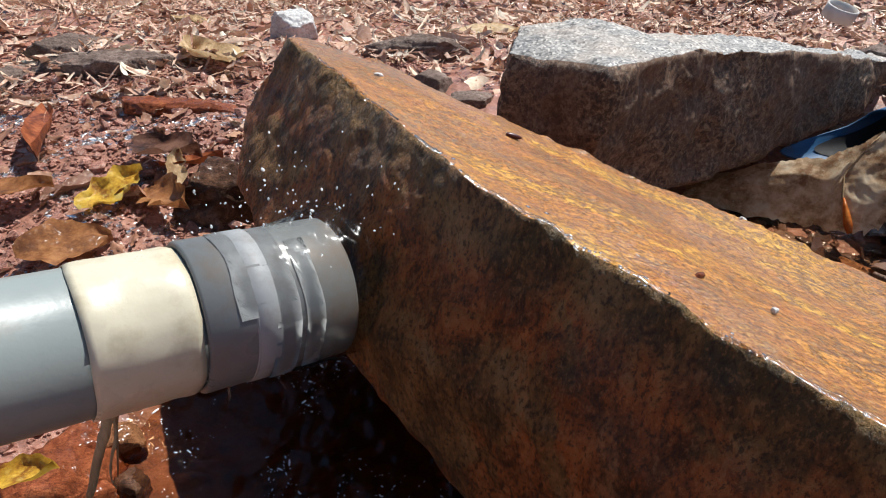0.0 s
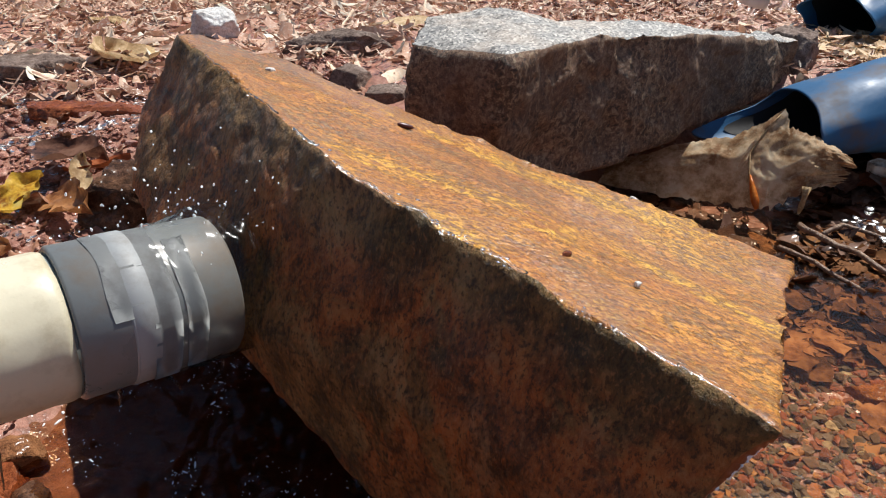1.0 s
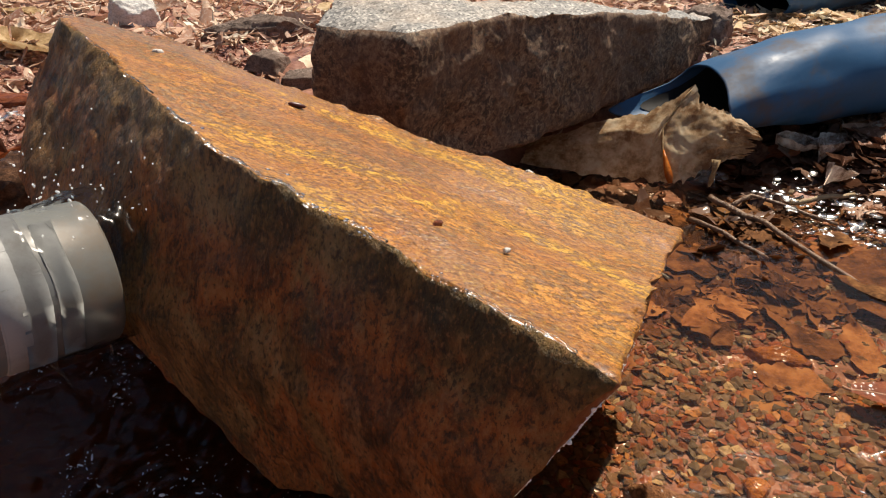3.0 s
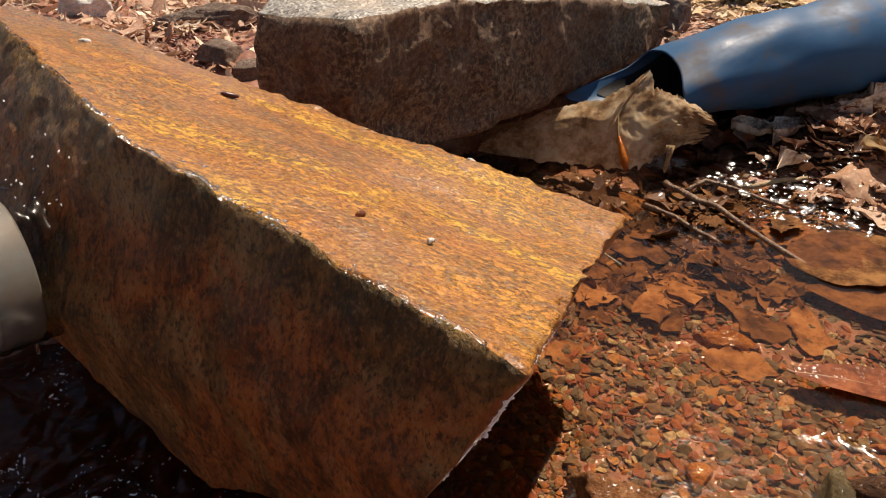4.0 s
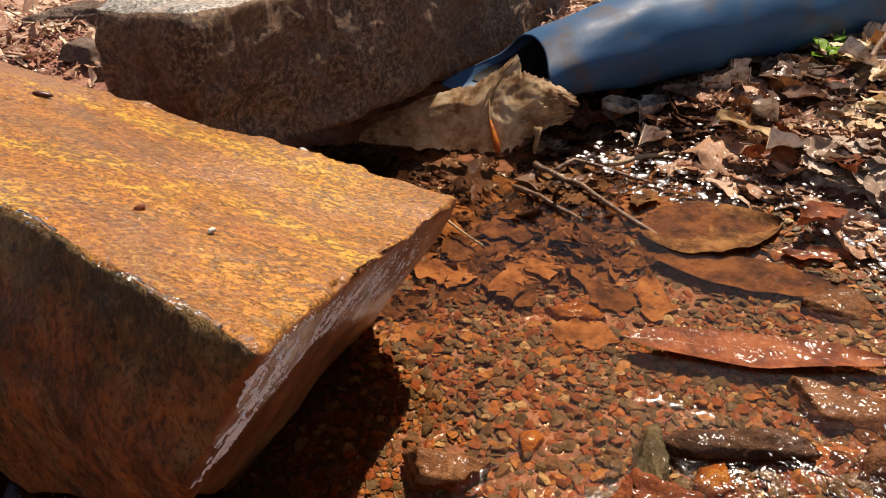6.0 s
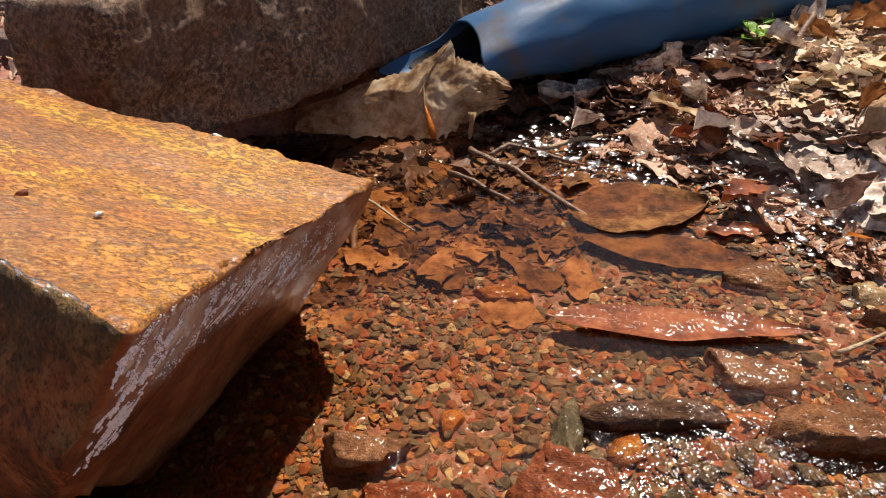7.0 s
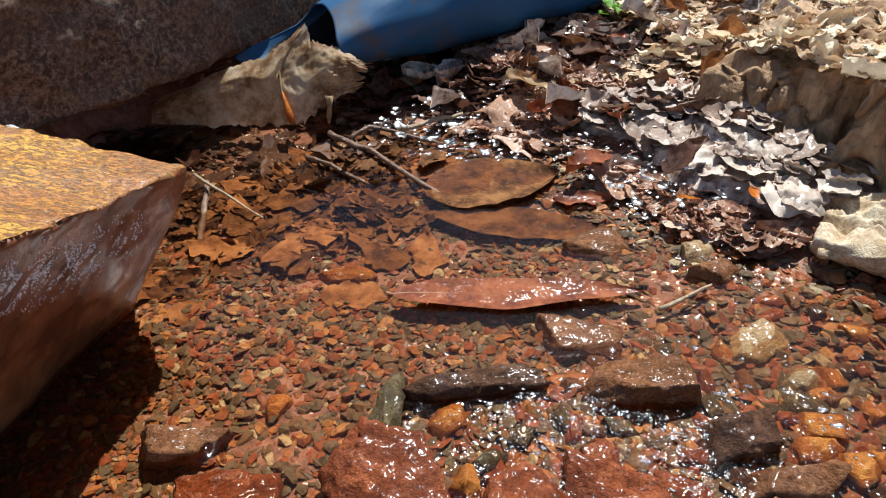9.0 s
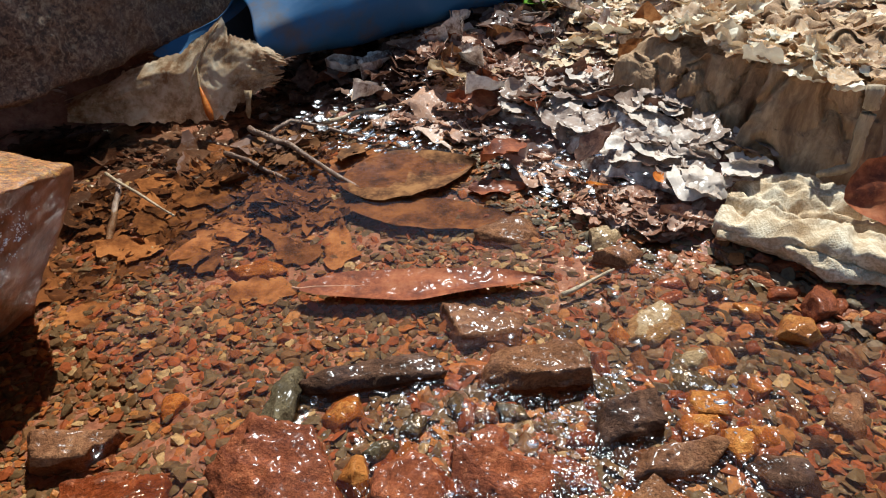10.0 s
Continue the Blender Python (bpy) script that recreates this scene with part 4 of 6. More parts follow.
# ---------------------------------------------------------------- stones in and by the stream
def stone_mesh(name, seed, material, size, edge=0.0045, block=False):
    """A broken stone of the given length, width and height: a block cut by leaning planes, then weathered."""
    rng = random.Random(seed)
    planes = []
    sides = 4 if block else rng.choice((4, 4, 5, 6))
    loose = 0.17 if block else 0.35
    for k in range(sides):
        a = 2 * math.pi * (k + rng.uniform(-loose, loose)) / sides
        e = rng.uniform(-0.05, 0.20) if block else rng.uniform(-0.15, 0.40)
        n = Vector((math.cos(a) * math.cos(e), math.sin(a) * math.cos(e), math.sin(e)))
        planes.append((n * rng.uniform(0.72, 1.0), n, 0))
    for k in range(3 if block else 4):
        a, e = rng.uniform(0, 2 * math.pi), rng.uniform(0.5, 1.1)
        n = Vector((math.cos(a) * math.cos(e), math.sin(a) * math.cos(e), math.sin(e)))
        planes.append((n * rng.uniform(0.82, 0.95), n, 0))
    for z in (1, -1):
        n = Vector((rng.uniform(-0.16, 0.16), rng.uniform(-0.16, 0.16), z)).normalized()
        planes.append((n * 0.80, n, 0))
    bm = carved(planes, 2.4)
    bmesh.ops.scale(bm, vec=(size[0] / 1.8, size[1] / 1.8, size[2] / 1.7), verts=bm.verts[:])
    refine(bm, max(edge, max(size) / 26), 6)
    m = min(size) ** 0.5 * max(size) ** 0.5
    o = Vector((seed * 1.7, seed * 0.3, 0))
    bmesh.ops.smooth_vert(bm, verts=bm.verts[:], factor=0.05, use_axis_x=True, use_axis_y=True, use_axis_z=True)
    bm.normal_update()
    for v in bm.verts:
        p = v.co + o
        ledge = 1.6 * v.co.z / size[2] + 3.6 * v.co.y / size[1] + 0.8 * fbm(p, 1.2 / m, 3)
        step = (ledge % 1.0) ** 2 - 0.33
        v.co += v.normal * m * (0.036 * fbm(p, 1.6 / m, 3) + 0.022 * fbm(p, 8 / m, 3) + 0.045 * step) + m * 0.016 * noise.noise_vector(p * (5 / m))
    me = bpy.data.meshes.new(name)
    bm.to_mesh(me)
    bm.free()
    me.materials.append(material)
    me.polygons.foreach_set("use_smooth", [True] * len(me.polygons))
    return me


def stone(name, label, seed, material, x, y, length, width, height, yaw=0, tilt=0, sink=0.35, z=None, category="stone", group="", block=False):
    ob = new(name, stone_mesh(name, seed, material, (length, width, height), block=block))
    base = land_at(x, y) if z is None else z
    ob.matrix_world = pose(x, y, base + height * (0.5 - sink), tilt, tilt * 0.5, yaw)
    return tagged(ob, label, category, group)


BED = "stones in the stream"
stone("stone", "dark wet wedge-shaped stone half out of the water", 1, BROWN_STONE, 0.264, 0.256, 0.050, 0.024, 0.026, -16, 24, 0.2, group=BED, block=True)
stone("stone", "upright wet green-grey stone in shallow gravel", 207, GREEN_STONE, 0.388, 0.218, 0.050, 0.020, 0.030, 60, 12, 0.2, group=BED)
stone("stone", "long low dark wet stone in the riffle", 3, DARK_STONE, 0.447, 0.218, 0.080, 0.022, 0.0200, -13, 6, 0.15, group=BED)
stone("stone", "flat square reddish-brown stone just above water", 4, BROWN_STONE, 0.545, 0.223, 0.052, 0.040, 0.0160, -24, 1, 0.2, group=BED, block=True)
stone("stone", "thick brown brick-like stone wet at its foot", 5, BROWN_STONE, 0.545, 0.163, 0.064, 0.034, 0.0310, -25, 5, 0.2, group=BED, block=True)
stone("stone", "glistening dark angular stone in the riffle", 6, DARK_STONE, 0.571, 0.102, 0.046, 0.028, 0.0265, -22, 12, 0.2, group=BED)
stone("stone", "large layered wet red stone", 7, RED_STONE, 0.370, 0.172, 0.082, 0.050, 0.0265, -38, 8, 0.25, group=BED)
stone("stone", "broad flat red stone glistening with water", 8, RED_STONE, 0.280, 0.195, 0.070, 0.046, 0.0156, -10, 4, 0.3, group=BED)
stone("stone", "wet reddish-brown stone at the stream's edge", 9, RED_STONE, 0.432, 0.122, 0.050, 0.040, 0.0215, 30, 10, 0.25, group=BED)
stone("stone", "long wet red-brown slab in the riffle", 10, RED_STONE, 0.482, 0.104, 0.062, 0.030, 0.0200, -40, 9, 0.25, group=BED, block=True)
stone("stone", "small wet orange stone", 11, ORANGE_STONE, 0.606, 0.079, 0.033, 0.020, 0.0133, -10, 5, 0.2, group=BED)
stone("stone", "bright orange wet stone with a glossy top", 12, ORANGE_STONE, 0.620, 0.058, 0.027, 0.021, 0.0140, 15, 9, 0.2, group=BED)
stone("stone", "brownish orange wet stone", 13, ORANGE_STONE, 0.624, 0.090, 0.029, 0.021, 0.0148, -30, 4, 0.2, group=BED)
stone("stone", "upright orange-brown wet chip", 14, ORANGE_STONE, 0.410, 0.151, 0.020, 0.014, 0.0172, 60, 20, 0.2, group=BED)
stone("stone", "round brown pebble ringed by water", 15, ORANGE_STONE, 0.424, 0.199, 0.025, 0.020, 0.0109, 20, 3, 0.2, group=BED)
stone("stone", "rounded wet red pebble", 16, RED_STONE, 0.488, 0.129, 0.027, 0.022, 0.0140, 35, 6, 0.2, group=BED)
stone("stone", "wet brick-red stone chip", 17, RED_STONE, 0.516, 0.088, 0.034, 0.022, 0.0125, -40, 10, 0.2, group=BED)
stone("stone", "dark ridged stone leaning in the water", 18, BROWN_STONE, 0.572, 0.066, 0.048, 0.022, 0.0234, -30, 16, 0.25, group=BED)
stone("stone", "pale stone shining just above water", 219, PALE_STONE, 0.650, 0.165, 0.046, 0.032, 0.0125, 10, 6, 0.25, group=BED)
stone("stone", "small sandy yellow stone", 20, PALE_STONE, 0.643, 0.122, 0.024, 0.018, 0.0140, 0, 12, 0.15, group=BED)
stone("stone", "dark mossy stone beside a yellow one", 21, GREEN_STONE, 0.636, 0.115, 0.034, 0.026, 0.0109, 30, 5, 0.3, group=BED)
stone("stone", "orange cube-shaped stone at the water's edge", 22, ORANGE_STONE, 0.730, 0.104, 0.026, 0.024, 0.0203, 20, 12, 0.2, group=BED)
stone("stone", "wet reddish stone at the water's edge", 23, RED_STONE, 0.764, 0.116, 0.034, 0.024, 0.0187, 40, 10, 0.2, group=BED)
stone("stone", "wet grey stone with a shining top", 24, PALE_STONE, 0.690, 0.268, 0.034, 0.024, 0.0140, 30, 8, 0.2, group=BED)
stone("stone", "flat grey wet stone at the leaf's tip", 25, BROWN_STONE, 0.626, 0.320, 0.056, 0.038, 0.0109, -30, 4, 0.15, z=-0.004, group=BED)
stone("stone", "sodden dark stone by the bank", 26, BROWN_STONE, 0.684, 0.240, 0.034, 0.024, 0.0150, 20, 8, 0.25, group=BED)
stone("stone", "flat submerged orange stone", 27, ORANGE_STONE, 0.418, 0.390, 0.048, 0.024, 0.0109, -15, 3, 0.2, group=BED)
stone("stone", "bright orange pebble under water", 28, ORANGE_STONE, 0.328, 0.267, 0.017, 0.014, 0.0101, 10, 5, 0.1, group=BED)
stone("stone", "wet brown stone in the near riffle", 29, BROWN_STONE, 0.535, 0.040, 0.060, 0.042, 0.0203, 15, 6, 0.3, group=BED)
stone("stone", "wet red-brown stone in the near riffle", 30, RED_STONE, 0.345, 0.118, 0.070, 0.045, 0.0187, 25, 6, 0.3, group=BED)
stone("stone", "wet dark stone in the near riffle", 31, DARK_STONE, 0.625, 0.028, 0.034, 0.024, 0.0170, -20, 6, 0.3, group=BED)
stone("stone", "wet purplish stone in the near riffle", 32, BROWN_STONE, 0.690, 0.040, 0.034, 0.022, 0.0156, 30, 6, 0.3, group=BED)
# smaller stones strewn through the riffle
RIFFLE = []
srng = random.Random(31)
for k, (m, what) in enumerate([(RED_STONE, "small wet red stone in the riffle"), (BROWN_STONE, "small wet brown stone in the riffle"), (DARK_STONE, "small wet dark stone in the riffle"), (ORANGE_STONE, "small wet orange stone in the riffle"), (GREEN_STONE, "small wet grey-green stone in the riffle"), (RED_STONE, "small flat red stone in the riffle"), (BROWN_STONE, "small angular brown stone in the riffle")]):
    RIFFLE.append(stone("stone", what, 400 + k, m, 0.40 + 0.045 * k, 0.06 + 0.012 * (k % 3), srng.uniform(0.014, 0.022), srng.uniform(0.010, 0.016), srng.uniform(0.008, 0.012), 40 * k, 6, 0.15, group="riffle stones"))
for k in range(120):
    x, y = srng.uniform(0.34, 0.80), srng.uniform(-0.03, 0.20)
    if y > 0.22 - 0.05 * (x - 0.4) or (x < 0.40 and y > 0.14):
        continue
    copy_thing(RIFFLE[srng.choice([0, 1, 2, 3, 4, 5, 6, 0, 1, 5])], pose(x, y, land_at(x, y) + srng.uniform(0.001, 0.005), srng.gauss(0, 14), srng.gauss(0, 14), srng.uniform(0, 360)))
TER = "stones on the terrace"
stone("white_stone", "chalky white stone on leaf litter", 40, WHITE_STONE, -0.262, 1.265, 0.075, 0.050, 0.046, 10, 5, 0.05, group=TER)
stone("stone", "long flat dark stone among dry leaves", 41, GREY_STONE, -0.036, 1.060, 0.125, 0.050, 0.034, -8, 3, 0.25, group=TER)
stone("stone", "grey stone by the granite block", 42, GREY_STONE, 0.035, 0.850, 0.062, 0.045, 0.030, 20, 6, 0.35, group=TER)
stone("stone", "small grey stone by the granite block", 43, GREY_STONE, -0.010, 0.905, 0.045, 0.035, 0.024, 60, 6, 0.35, group=TER)
stone("stone", "flat reddish shard lying on wet mud", 44, RED_STONE, -0.310, 0.806, 0.150, 0.034, 0.014, -5, 3, 0.15, group=TER)
stone("stone", "dark wet stone beside the boulder", 45, DARK_STONE, -0.205, 0.610, 0.080, 0.065, 0.060, 20, 8, 0.3, group=TER)
stone("stone", "dark grey stone embedded in the terrace", 46, GREY_STONE, -0.560, 1.080, 0.150, 0.070, 0.040, 8, 4, 0.4, group=TER)
stone("stone", "low grey stone embedded in the terrace", 47, GREY_STONE, -0.470, 0.960, 0.170, 0.060, 0.034, -4, 4, 0.4, group=TER)
stone("stone", "pale flat stone at the terrace's back", 48, PALE_STONE, -0.640, 1.250, 0.110, 0.060, 0.030, 10, 4, 0.3, group=TER)
stone("stone", "wet red stone under the pipe", 49, RED_STONE, -0.250, 0.322, 0.060, 0.050, 0.045, 20, 6, 0.3, group=TER)
stone("stone", "glistening wet red stone at the churning water's edge", 54, RED_STONE, -0.255, 0.352, 0.040, 0.034, 0.030, 40, 8, 0.25, group=TER)
stone("stone", "small wet brown stone at the churning water's edge", 55, BROWN_STONE, -0.232, 0.372, 0.030, 0.024, 0.026, 10, 8, 0.2, group=TER)
stone("stone", "wet orange-brown stone under the pipe", 56, RED_STONE, -0.238, 0.322, 0.034, 0.026, 0.028, -30, 8, 0.2, group=TER)
stone("stone", "small dark wet stone under the pipe", 57, DARK_STONE, -0.212, 0.340, 0.026, 0.022, 0.022, 70, 8, 0.2, group=TER)
stone("stone", "dark wet stone by the plunge of water", 51, DARK_STONE, -0.185, 0.285, 0.060, 0.050, 0.035, 10, 5, 0.4, group=TER)
stone("stone", "small buff stone on the far litter", 52, PALE_STONE, -0.52, 1.46, 0.075, 0.050, 0.035, 10, 5, 0.3, group=TER)
stone("stone", "brown stone on the terrace", 53, GREY_STONE, -0.66, 1.02, 0.090, 0.060, 0.040, 40, 5, 0.35, group=TER)


# ---------------------------------------------------------------- leaves
def leaf_sheet(length, width, seed, curl=0.3, droop=0.0, torn=0.1, nu=16, nv=8, point=1.0, wave=0.12):
    """Vertices and faces of a leaf blade along +x, its base at the origin."""
    rng = random.Random(seed)
    o = Vector((rng.uniform(0, 90), rng.uniform(0, 90), rng.uniform(0, 90)))
    verts, faces = [], []
    for i in range(nu + 1):
        s = i / nu
        w = 0.5 * width * max(0.02, math.sin(math.pi * min(1, 0.02 + 0.98 * s) ** point)) ** 0.75
        for j in range(nv + 1):
            v = 2 * j / nv - 1
            e = 1 + torn * noise.noise(o + Vector((s * 7, v * 1.2, 0))) * abs(v) * 2
            y = w * v * e
            z = curl * width * (v * v) * 0.5 * (0.4 + s) - droop * length * s * s + wave * width * noise.noise(o + Vector((s * 3.2, v * 1.3, 4)))
            z += 0.02 * width * abs(math.sin(s * 22)) * (1 - abs(v))
            verts.append(Vector((length * s, y * math.cos(min(1.2, abs(curl * v))), z)))
    for i in range(nu):
        for j in range(nv):
            a = i * (nv + 1) + j
            faces.append((a, a + nv + 1, a + nv + 2, a + 1))
    return verts, faces


def leaf(name, label, material, m, length, width, seed, curl=0.3, droop=0.0, torn=0.15, point=0.9, rib=None, group="", stalk=0.0, wave=0.12):
    """A leaf as a thing: a thin solid blade, with a midrib where it shows."""
    verts, faces = leaf_sheet(length, width, seed, curl, droop, torn, point=point, wave=wave)
    bm = bmesh.new()
    vs = [bm.verts.new(v) for v in verts]
    for f in faces:
        bm.faces.new([vs[i] for i in f])
    bm.normal_update()
    ob = part(name, bm, material)
    ob.matrix_world = m
    tagged(ob, label, "leaf", group)
    if rib:
        mid = [verts[i * 9 + 4] + Vector((0, 0, -0.0007)) for i in range(17)]
        if stalk:
            mid = [Vector((-stalk, 0.1 * stalk, 0.15 * stalk)), Vector((-stalk * 0.5, 0, 0.02 * stalk))] + mid
        part("midrib", tube(mid, [max(0.0003, 0.0009 * (1 - i / len(mid))) * (length / 0.15) for i in range(len(mid))], 6), rib, ob, "paler raised midrib")
    return ob


RIB_PALE = mat_leaf("leaf_rib", ((0.36, (0.44, 0.20, 0.11)), (0.5, (0.54, 0.27, 0.16)), (0.64, (0.62, 0.36, 0.22))), 0.4)
FLOAT = "leaves in the pool"
leaf("leaf", "long glossy red-brown leaf floating on the pool", LEAF_RED, pose(0.438, 0.332, 0.0030, 2, 0, -27), 0.195, 0.038, 3, 0.10, 0.0, 0.10, 0.80, RIB_PALE, FLOAT, 0.006, 0.07)
leaf("leaf", "broad brown leaf lying just under water", LEAF_SUNK, pose(0.530, 0.478, -0.0005, 0, 0, -14), 0.140, 0.100, 4, 0.10, 0.0, 0.10, 0.85, None, FLOAT, 0, 0.02)
leaf("leaf", "long brown leaf sunk beside the floating one", LEAF_SUNK, pose(0.522, 0.436, -0.003, 0, 0, -40), 0.170, 0.056, 5, 0.10, 0.0, 0.12, 0.9, None, FLOAT, 0, 0.04)
leaf("leaf", "shining wet brown leaf at the shore", LEAF_RED, pose(0.690, 0.395, 0.003, 5, 0, -30), 0.042, 0.030, 6, 0.3, 0, 0.2, 0.9, None, FLOAT)
leaf("leaf", "small glossy red leaf in the shallows", LEAF_RED, pose(0.632, 0.402, 0.002, 4, 0, -35), 0.055, 0.026, 7, 0.35, 0, 0.2, 0.9, None, FLOAT)

rng = random.Random(11)
TINTS = [LEAF_SUNK, LEAF_STEEPED, LEAF_STEEPED, LEAF_SUNK]
SUNK = []
for k in range(7):
    ob = leaf("leaf", "sunken brown leaf fragment on the gravel", TINTS[k % 4], pose(0.4, 0.5, -0.02), rng.uniform(0.040, 0.072), rng.uniform(0.022, 0.042), 60 + k, 0.06, 0, 0.40, 0.75, None, "sunken leaves", 0, 0.06)
    SUNK.append(ob)
for k in range(75):
    x, y = rng.gauss(0.405, 0.080), rng.gauss(0.535, 0.075)
    if y > 0.605 or x < 0.27:
        continue
    at = pose(x, y, land_at(x, y) + 0.0025 + 0.003 * rng.random(), rng.uniform(-6, 6), rng.uniform(-6, 6), rng.uniform(0, 360))
    if k < 7:
        SUNK[k].matrix_world = at
    else:
        copy_thing(SUNK[k % 7], at)
for k in range(7):
    if SUNK[k].matrix_world.translation.z < -0.019:
        SUNK[k].matrix_world = pose(0.40 + 0.02 * k, 0.47, land_at(0.40 + 0.02 * k, 0.47) + 0.005, 3, 4, 50 * k)

# on the terrace and under the pipe
LAND_LEAF = "leaves on the mud"
leaf("leaf", "wet ridged red-brown leaf curled on mud", LEAF_RED, pose(-0.478, 0.812, land_at(-0.47, 0.80) + 0.012, 8, 0, -66), 0.175, 0.040, 21, 0.75, 0.05, 0.1, 0.9, RIB_PALE, LAND_LEAF)
leaf("leaf", "bright yellow dying leaf with brown holes", LEAF_YELLOW, pose(-0.332, 0.574, land_at(-0.33, 0.58) + 0.012, 20, -14, 52), 0.070, 0.040, 22, 0.35, 0.0, 0.6, 0.8, None, LAND_LEAF)
leaf("leaf", "brown ribbed dry leaf folded by the pipe", LEAF_BROWN, pose(-0.285, 0.628, land_at(-0.26, 0.60) + 0.016, 24, -6, -46), 0.075, 0.045, 23, 0.5, 0.1, 0.3, 0.85, RIB_PALE, LAND_LEAF)
leaf("leaf", "pale curled leaf scrap by the pipe", LEAF_TAN, pose(-0.262, 0.628, land_at(-0.26, 0.63) + 0.014, 20, -30, 100), 0.045, 0.024, 24, 0.7, 0.1, 0.3, 0.85, None, LAND_LEAF)
leaf("leaf", "glossy wet brown leaf stuck to mud", LEAF_BROWN, pose(-0.352, 0.500, land_at(-0.34, 0.51) + 0.014, 16, 0, 30), 0.075, 0.055, 25, 0.25, 0.1, 0.15, 0.85, None, LAND_LEAF)
leaf("leaf", "wet brown leaf lying on mud", LEAF_BROWN, pose(-0.450, 0.580, land_at(-0.43, 0.6) + 0.012, 0, 0, 20), 0.085, 0.045, 26, 0.3, 0.05, 0.2, 0.85, None, LAND_LEAF)
leaf("leaf", "large tan dry leaf with a dark stalk", LEAF_TAN, pose(-0.280, 0.930, land_at(-0.30, 0.95) + 0.016, 10, 0, 132), 0.130, 0.085, 27, 0.3, 0.05, 0.2, 0.85, TWIG, LAND_LEAF, 0.05)
leaf("leaf", "yellow leaf under the pipe", LEAF_YELLOW, pose(-0.262, 0.292, 0.056, 10, -10, 10), 0.040, 0.024, 28, 0.5, 0.1, 0.2, 0.85, None, LAND_LEAF)
leaf("leaf", "broad tan leaf on the litter", LEAF_TAN, pose(0.030, 1.20, land_at(0.05, 1.2) + 0.016, 5, 0, 10), 0.110, 0.060, 29, 0.2, 0.03, 0.2, 0.85, None, LAND_LEAF)
leaf("leaf", "dark wet leaf on the mud", LEAF_DARK, pose(-0.330, 0.700, land_at(-0.3, 0.7) + 0.012, 10, 0, -20), 0.090, 0.050, 30, 0.5, 0.05, 0.3, 0.85, None, LAND_LEAF)
leaf("leaf", "reddish wet leaf on the mud", LEAF_RED, pose(-0.290, 0.665, land_at(-0.27, 0.67) + 0.012, -8, 0, 10), 0.065, 0.045, 31, 0.5, 0.05, 0.3, 0.85, None, LAND_LEAF)


TEAK = mat_leaf("dry_teak_leaf", ((0.38, (0.46, 0.24, 0.11)), (0.47, (0.70, 0.46, 0.25)), (0.56, (0.78, 0.57, 0.35)), (0.64, (0.86, 0.69, 0.47))), 0.6, thin=0.5)


